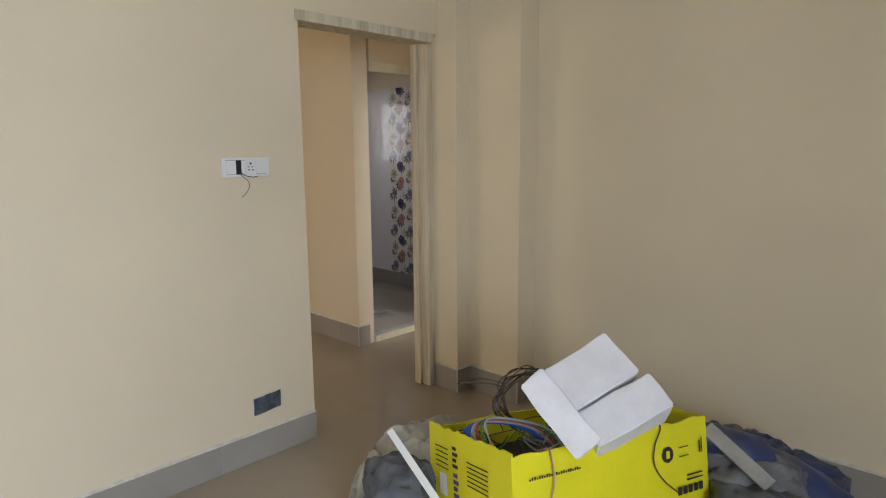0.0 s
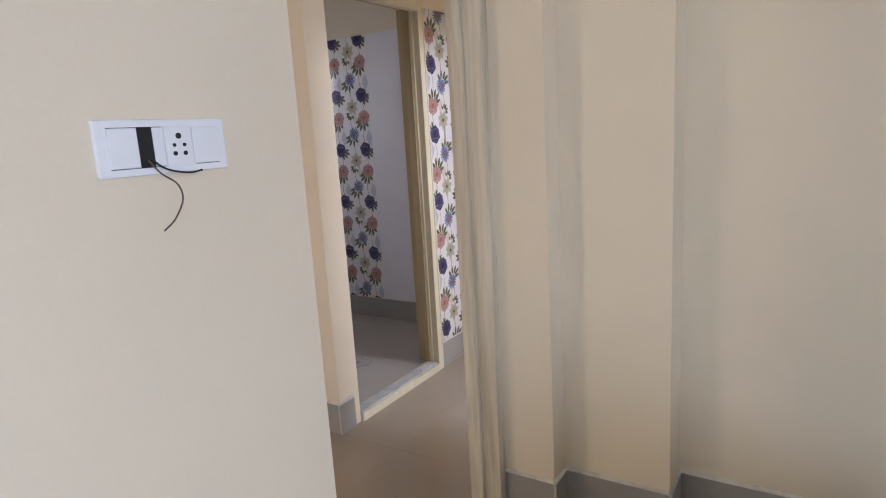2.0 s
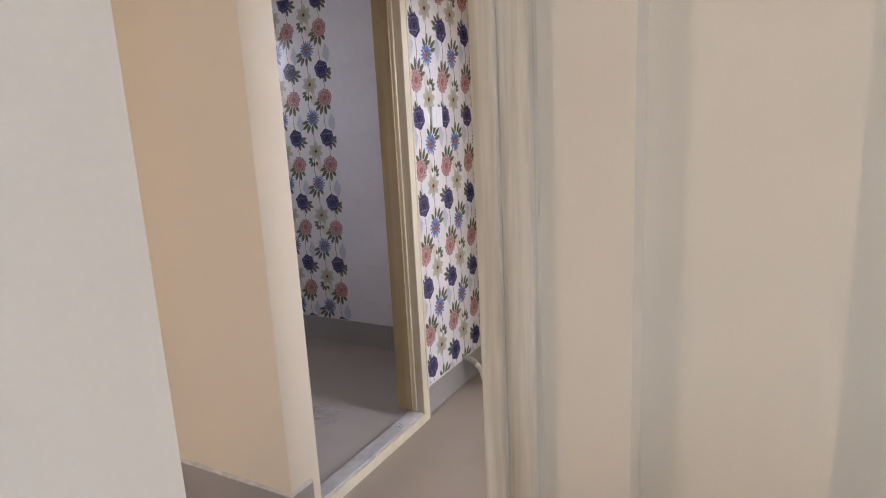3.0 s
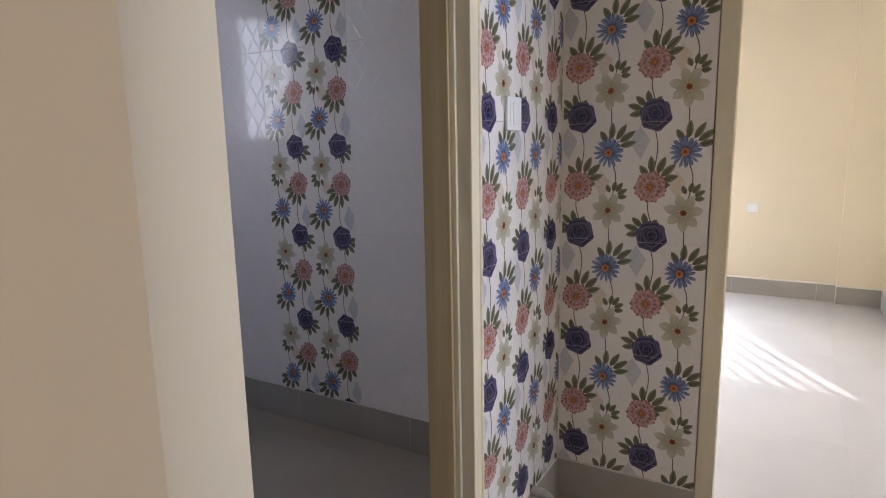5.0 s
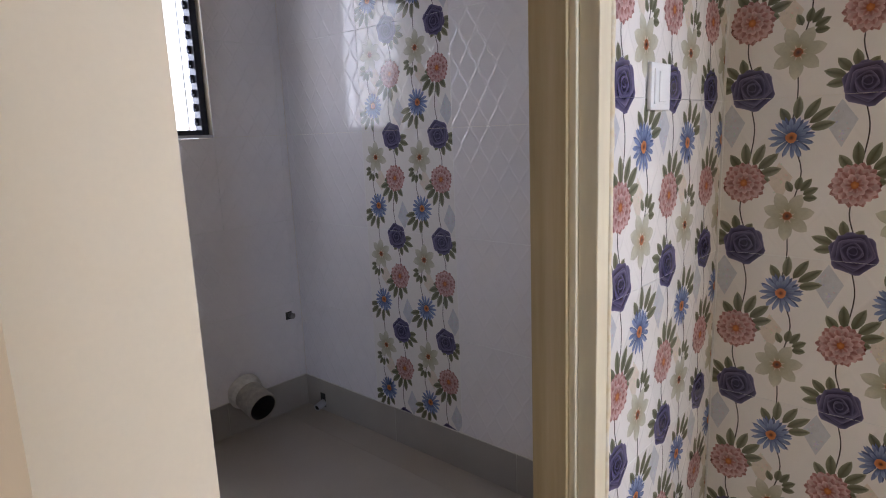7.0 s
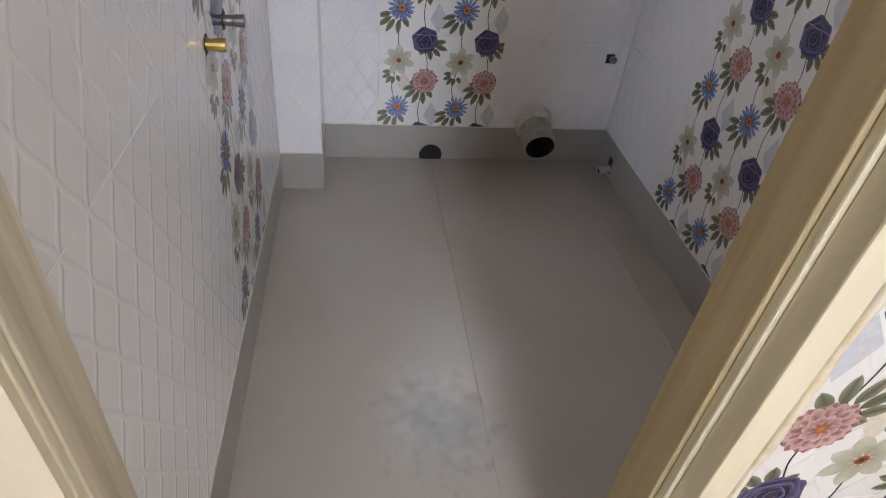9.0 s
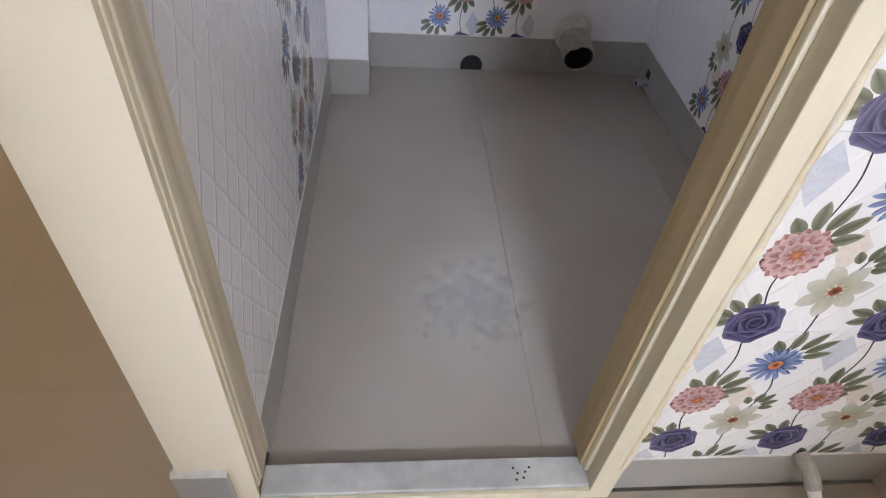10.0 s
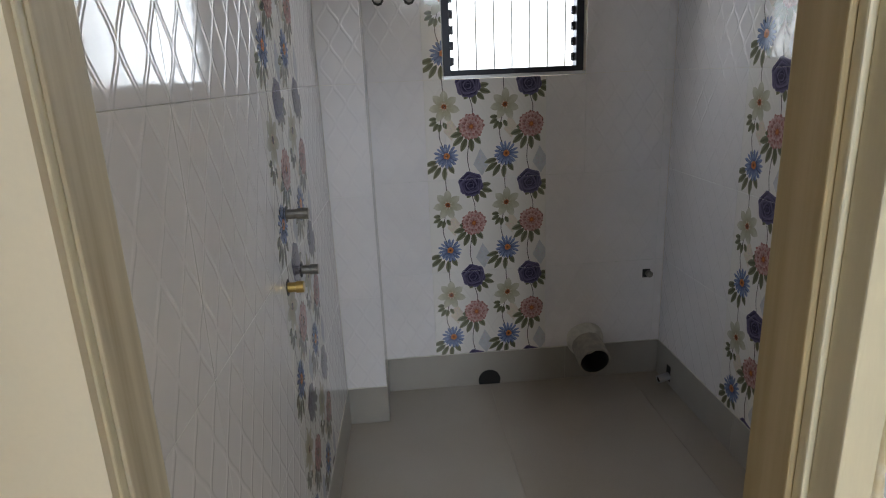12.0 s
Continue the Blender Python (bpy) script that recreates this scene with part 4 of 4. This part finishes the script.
for k in range(11):
    w = lambda a: r.uniform(-a, a)
    pts = [(0.24 + w(0.04), 0.32 + w(0.02), 0.26), (0.20 + w(0.03), 0.335 + w(0.015), 0.33 + w(0.02)), (0.215 + w(0.02), 0.335 + w(0.02), 0.385 + w(0.02)),
           (0.27 + w(0.02), 0.33 + w(0.02), 0.425 + w(0.018)), (0.34 + w(0.03), 0.325 + w(0.02), 0.43 + w(0.02)), (0.40 + w(0.03), 0.33, 0.40 + w(0.02))]
    if k > 8:  # two loose ends stick out sideways
        pts = pts[:3] + [(0.15, 0.35, 0.41 + 0.012 * (k - 9)), (0.09 - 0.02 * (k - 9), 0.36, 0.415)]
    ob = part("wire_loop", tube(bend(pts), r.choice((0.0014, 0.0018, 0.0024)), 6), r.choice((WIRE, COIL[3])))
    ob.matrix_basis = BOX_AT
    tagged(ob, "thin dark wire looping out of the box", "wire", "wire loops above the box")


def foam_block(name, label, m, size, seed):
    w, d, h = size
    bm = bmesh.new()
    add_box(bm, -w / 2, w / 2, -d / 2, d / 2, -h / 2, h / 2)
    bmesh.ops.subdivide_edges(bm, edges=bm.edges[:], cuts=7, use_grid_fill=True)
    bmesh.ops.bevel(bm, geom=[e for e in bm.edges if e.calc_face_angle(0) > 1], offset=0.004, segments=2, affect="EDGES")
    q = random.Random(seed)
    off = q.uniform(0, 50)
    for v in bm.verts:
        v.co += 0.004 * noise.noise_vector(v.co * 14 + Vector((off, 0, 0)))
    ob = part(name, bm, FOAM, smooth=False)
    ob.matrix_basis = m
    return tagged(ob, label, "packaging")


def facing(center, a, n):
    n = Vector(n).normalized()
    a = Vector(a)
    a = (a - n * a.dot(n)).normalized()
    b = n.cross(a)
    return Matrix.Translation(center) @ Matrix((a, b, n)).transposed().to_4x4()


FN = Vector((-0.551, -0.421, 0.721))
foam_block("foam_packaging", "scuffed white foam packaging block standing in the yellow box", facing(Vector((1.321, 0.839, 0.822)) - FN * 0.08, (0.187, -0.091, 0.09), FN), (0.235, 0.138, 0.16), 1)
foam_block("foam_packaging", "scuffed white foam packaging block leaning on another one", facing(Vector((1.319, 0.725, 0.755)) - FN * 0.055, (0.183, -0.102, 0.08), FN), (0.228, 0.103, 0.11), 2)
foam_block("foam_board", "grey-white foam board leaning in the yellow box", facing((1.125, 0.80, 0.785), (0.013, 0.161, 0.12), (-0.82, -0.35, 0.40)), (0.215, 0.075, 0.014), 5)


def lump(name, label, category, center, rx, ry, h, seed, mat, flat=None, folds=0.05):
    """A sagging heap of cloth or sheet on the floor."""
    bm = bmesh.new()
    off = Vector((seed * 3.7, seed * 1.3, 0))
    rows, sides = 34, 96
    top = bm.verts.new((0, 0, h))
    rings = []
    for i in range(1, rows + 1):
        q = i / rows
        ring = []
        for j in range(sides):
            a = 2 * math.pi * j / sides
            d = Vector((math.cos(a), math.sin(a), 0))
            k = 1 + 0.22 * noise.noise(d * 2.2 + off)
            rr = math.sin(q * math.pi / 2) ** 0.8 * k
            z = h * math.cos(q * math.pi / 2) ** 0.7
            p = Vector((rx * rr * d.x, ry * rr * d.y, z))
            p += folds * noise.noise_vector(p * 7 + off) * min(1, 2 * q)
            p += 0.5 * folds * d * (0.5 - abs(noise.noise(p * 11 + off))) + 0.4 * folds * Vector((0, 0, 1)) * abs(noise.noise(p * 17 + off)) + 0.25 * folds * noise.noise_vector(p * 30 + off)
            p.z = max(p.z, 0.0) if i < rows else 0.0
            ring.append(bm.verts.new(p))
        rings.append(ring)
    for j in range(sides):
        bm.faces.new((top, rings[0][j], rings[0][(j + 1) % sides]))
    for a, b in zip(rings, rings[1:]):
        for j in range(sides):
            bm.faces.new((a[j], b[j], b[(j + 1) % sides], a[(j + 1) % sides]))
    if flat:
        for v in bm.verts:
            v.co.z = min(v.co.z, flat)
    ob = part(name, bm, mat, smooth=True)
    ob.location = center
    return tagged(ob, label, category)


lump("dust_sheet", "dusty dark dust sheet bundled under the yellow box", "cloth", (1.37, 0.90, 0), 0.52, 0.42, 0.52, 4, CLOTH, flat=0.385)
lump("sack", "crumpled white woven plastic sack beside the yellow box", "sack", (1.30, 1.40, 0), 0.25, 0.27, 0.47, 9, SACK, folds=0.085)
lump("sack", "crumpled white woven plastic sack under blue sheeting", "sack", (1.88, 0.36, 0), 0.30, 0.24, 0.36, 12, SACK, folds=0.08)
lump("tarpaulin", "rumpled dark blue tarpaulin beside the yellow box", "tarpaulin", (2.05, 0.64, 0), 0.34, 0.32, 0.40, 15, TARP, folds=0.07)
lump("dust_sheet", "dusty dark grey sheet spilling beside the box", "cloth", (1.82, 0.62, 0), 0.26, 0.26, 0.52, 21, CLOTH, folds=0.07)
lump("dust_sheet", "slate blue dust sheet stuffed between the sack and the box", "cloth", (1.03, 1.27, 0), 0.15, 0.13, 0.53, 31, SLATE, folds=0.06)
lump("dust_sheet", "slate blue dust sheet draped beside the box", "cloth", (1.66, 0.46, 0), 0.20, 0.20, 0.47, 37, SLATE, folds=0.06)
roll = bend([(1.70, 0.72, 0.545), (1.79, 0.60, 0.515), (1.88, 0.50, 0.45), (1.97, 0.38, 0.355), (2.03, 0.30, 0.28)], 10)
roll_bm = tube(roll, 0.05, 28)
for v in roll_bm.verts:
    v.co += 0.012 * noise.noise_vector(v.co * 9) + 0.006 * noise.noise_vector(v.co * 26)
roll_ob = part("tarpaulin_roll", roll_bm, TARP, smooth=True)
tagged(roll_ob, "loosely rolled dark blue tarpaulin lying over the heap", "tarpaulin")
strip_a = part("plastic_strip", boxes((-0.14, 0.14, -0.010, 0.010, -0.004, 0.004), bevel=0.002), WHITE)
strip_a.matrix_basis = facing((0.985, 1.16, 0.56), (-0.05, -0.20, -0.07), (-0.6, -0.3, 0.75))
tagged(strip_a, "thin white plastic trunking strip lying on the sack", "strip")
strip_b = part("plastic_strip", boxes((-0.11, 0.11, -0.022, 0.022, -0.004, 0.004), bevel=0.002), DULL)
strip_b.matrix_basis = facing((1.70, 0.565, 0.535), (-0.011, -0.15, -0.10), (-0.6, -0.3, 0.75))
tagged(strip_b, "dull grey foam strip lying on the dark sheet", "strip")

for pts, mat, word in (([(0.10, 0.06, 0.27), (0.105, 0.0, 0.303), (0.11, -0.012, 0.29), (0.118, -0.011, 0.22), (0.10, -0.010, 0.16), (0.095, -0.011, 0.10)], "pale pink", 0),
                       ([(0.52, 0.05, 0.28), (0.50, 0.0, 0.303), (0.495, -0.012, 0.29), (0.47, -0.013, 0.25), (0.465, -0.013, 0.20), (0.50, -0.013, 0.15), (0.55, -0.013, 0.11)], "thin dark", 1)):
    ob = part("string", tube(bend(pts), 0.0022, 6), WIRE if word else material("pink_string", (0.45, 0.28, 0.22), 0.7))
    ob.matrix_basis = BOX_AT
    tagged(ob, mat + " string hanging over the side of the yellow box", "string")

# cement haze dried on the bathroom floor
HAZE = material("dried_cement_haze", (0.72, 0.71, 0.68), 0.5, vary=0.1, scale=20)
ht = HAZE.node_tree
hb = ht.nodes["Principled BSDF"]
hc, hn, hg, hm, hr = (ht.nodes.new(k) for k in ("ShaderNodeTexCoord", "ShaderNodeTexNoise", "ShaderNodeVectorMath", "ShaderNodeMath", "ShaderNodeMapRange"))
hg.operation = "LENGTH"
hn.inputs["Scale"].default_value, hn.inputs["Detail"].default_value = 20, 8
hm.operation = "MULTIPLY_ADD"
hm.inputs[1].default_value = -2.6
ht.links.new(hc.outputs["Object"], hg.inputs[0])
ht.links.new(hc.outputs["Object"], hn.inputs["Vector"])
ht.links.new(hg.outputs["Value"], hm.inputs[0])
ht.links.new(hn.outputs["Fac"], hm.inputs[2])
hr.inputs["From Min"].default_value, hr.inputs["From Max"].default_value = 0.1, 0.45
hr.inputs["To Max"].default_value = 0.34
ht.links.new(hm.outputs[0], hr.inputs["Value"])
ht.links.new(hr.outputs[0], hb.inputs["Alpha"])
haze = part("cement_stain", boxes((-0.2, 0.2, -0.2, 0.2, 0, 0.0004)), HAZE)
haze.location = (3.23, 3.99, 0.0202)
tagged(haze, "pale dried cement stain on the grey bathroom floor", "stain")


# ---- floor tiles, skirting and wall tiles ----
def floor_tiles(parent, x0, x1, y0, y1, ax, ay, size, z, thick, mat, long=None):
    cache = {}
    long = long or size
    i0, j0 = math.floor((x0 - ax) / size), math.floor((y0 - ay) / long)
    for i in range(i0, i0 + 30):
        for j in range(j0, j0 + 30):
            a, b = max(x0, ax + i * size), min(x1, ax + (i + 1) * size)
            c, d = max(y0, ay + j * long), min(y1, ay + (j + 1) * long)
            if b - a < 0.003 or d - c < 0.003:
                continue
            key = (round(b - a, 4), round(d - c, 4))
            if key not in cache:
                cache[key] = mesh_of("floor_tile", tile_mesh(0, b - a, 0, d - c, thick, 0.0001 if thick > 0.0095 else 0.0004, 0.0002), mat)
            t = new("floor_tile", cache[key])
            t.parent = parent
            t.location = (a, c, z - thick)


floor_tiles(floor, -2.2, 2.715, -2.0, 2.61, 0.2, 0.13, 0.6, 0.0, 0.01, FLOOR)
floor_tiles(floor, -2.2, 2.60, 2.611, 6.6, 0.2, 0.13, 0.6, 0.0, 0.01, FLOOR)
floor_tiles(floor, 2.601, 4.22, 2.132, 3.45, 0.2, 0.13, 0.6, 0.0, 0.01, FLOOR)
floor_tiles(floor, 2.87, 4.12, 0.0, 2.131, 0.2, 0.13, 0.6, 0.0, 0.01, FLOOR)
floor_tiles(floor, 4.221, 7.60, 2.18, 5.6, 0.2, 0.13, 0.6, 0.0, 0.01, DAYLIT_FLOOR)
floor_tiles(bath_floor, 2.742, 4.085, 3.515, 5.275, 3.352, 3.4, 0.6, 0.02, 0.009, BATHFLOOR, 2.4)

tile_wall(wall_bf, (0, 3.468, 0), (1, 0, 0), (3.484, 4.12, 0.14, 1.995), 0.565, 3.50, range(-9, 9), False)
tile_wall(wall_tx, (4.128, 0, 0), (0, -1, 0), (-3.46, -2.997, 0.14, 1.995), 0.565, -3.46, range(-9, 9), False)
tile_wall(wall_c, (bath_side(0), 0, 0), (0.02369, 0.99972, 0), (3.555, 5.046, 0.17, 2.025), 0.157, 4.20, (0,), True)
tile_wall(column, (0, 5.053, 0), (1, 0, 0), (2.778, 2.926, 0.17, 2.025), 0.157, 2.67, (), True)
tile_wall(column, (2.918, 0, 0), (0, 1, 0), (5.053, 5.275, 0.17, 2.025), 0.157, 4.9, (), True)
tile_wall(wall_bb, (0, 5.283, 0), (1, 0, 0), (2.926, 4.085, 0.17, 2.025), 0.157, 3.132, (0,), True, hole=(3.205, 3.745, 1.277, 1.96))
tile_wall(wall_tx, (4.093, 0, 0), (0, -1, 0), (-5.275, -3.56, 0.17, 2.025), 0.157, -4.775, (0,), True)
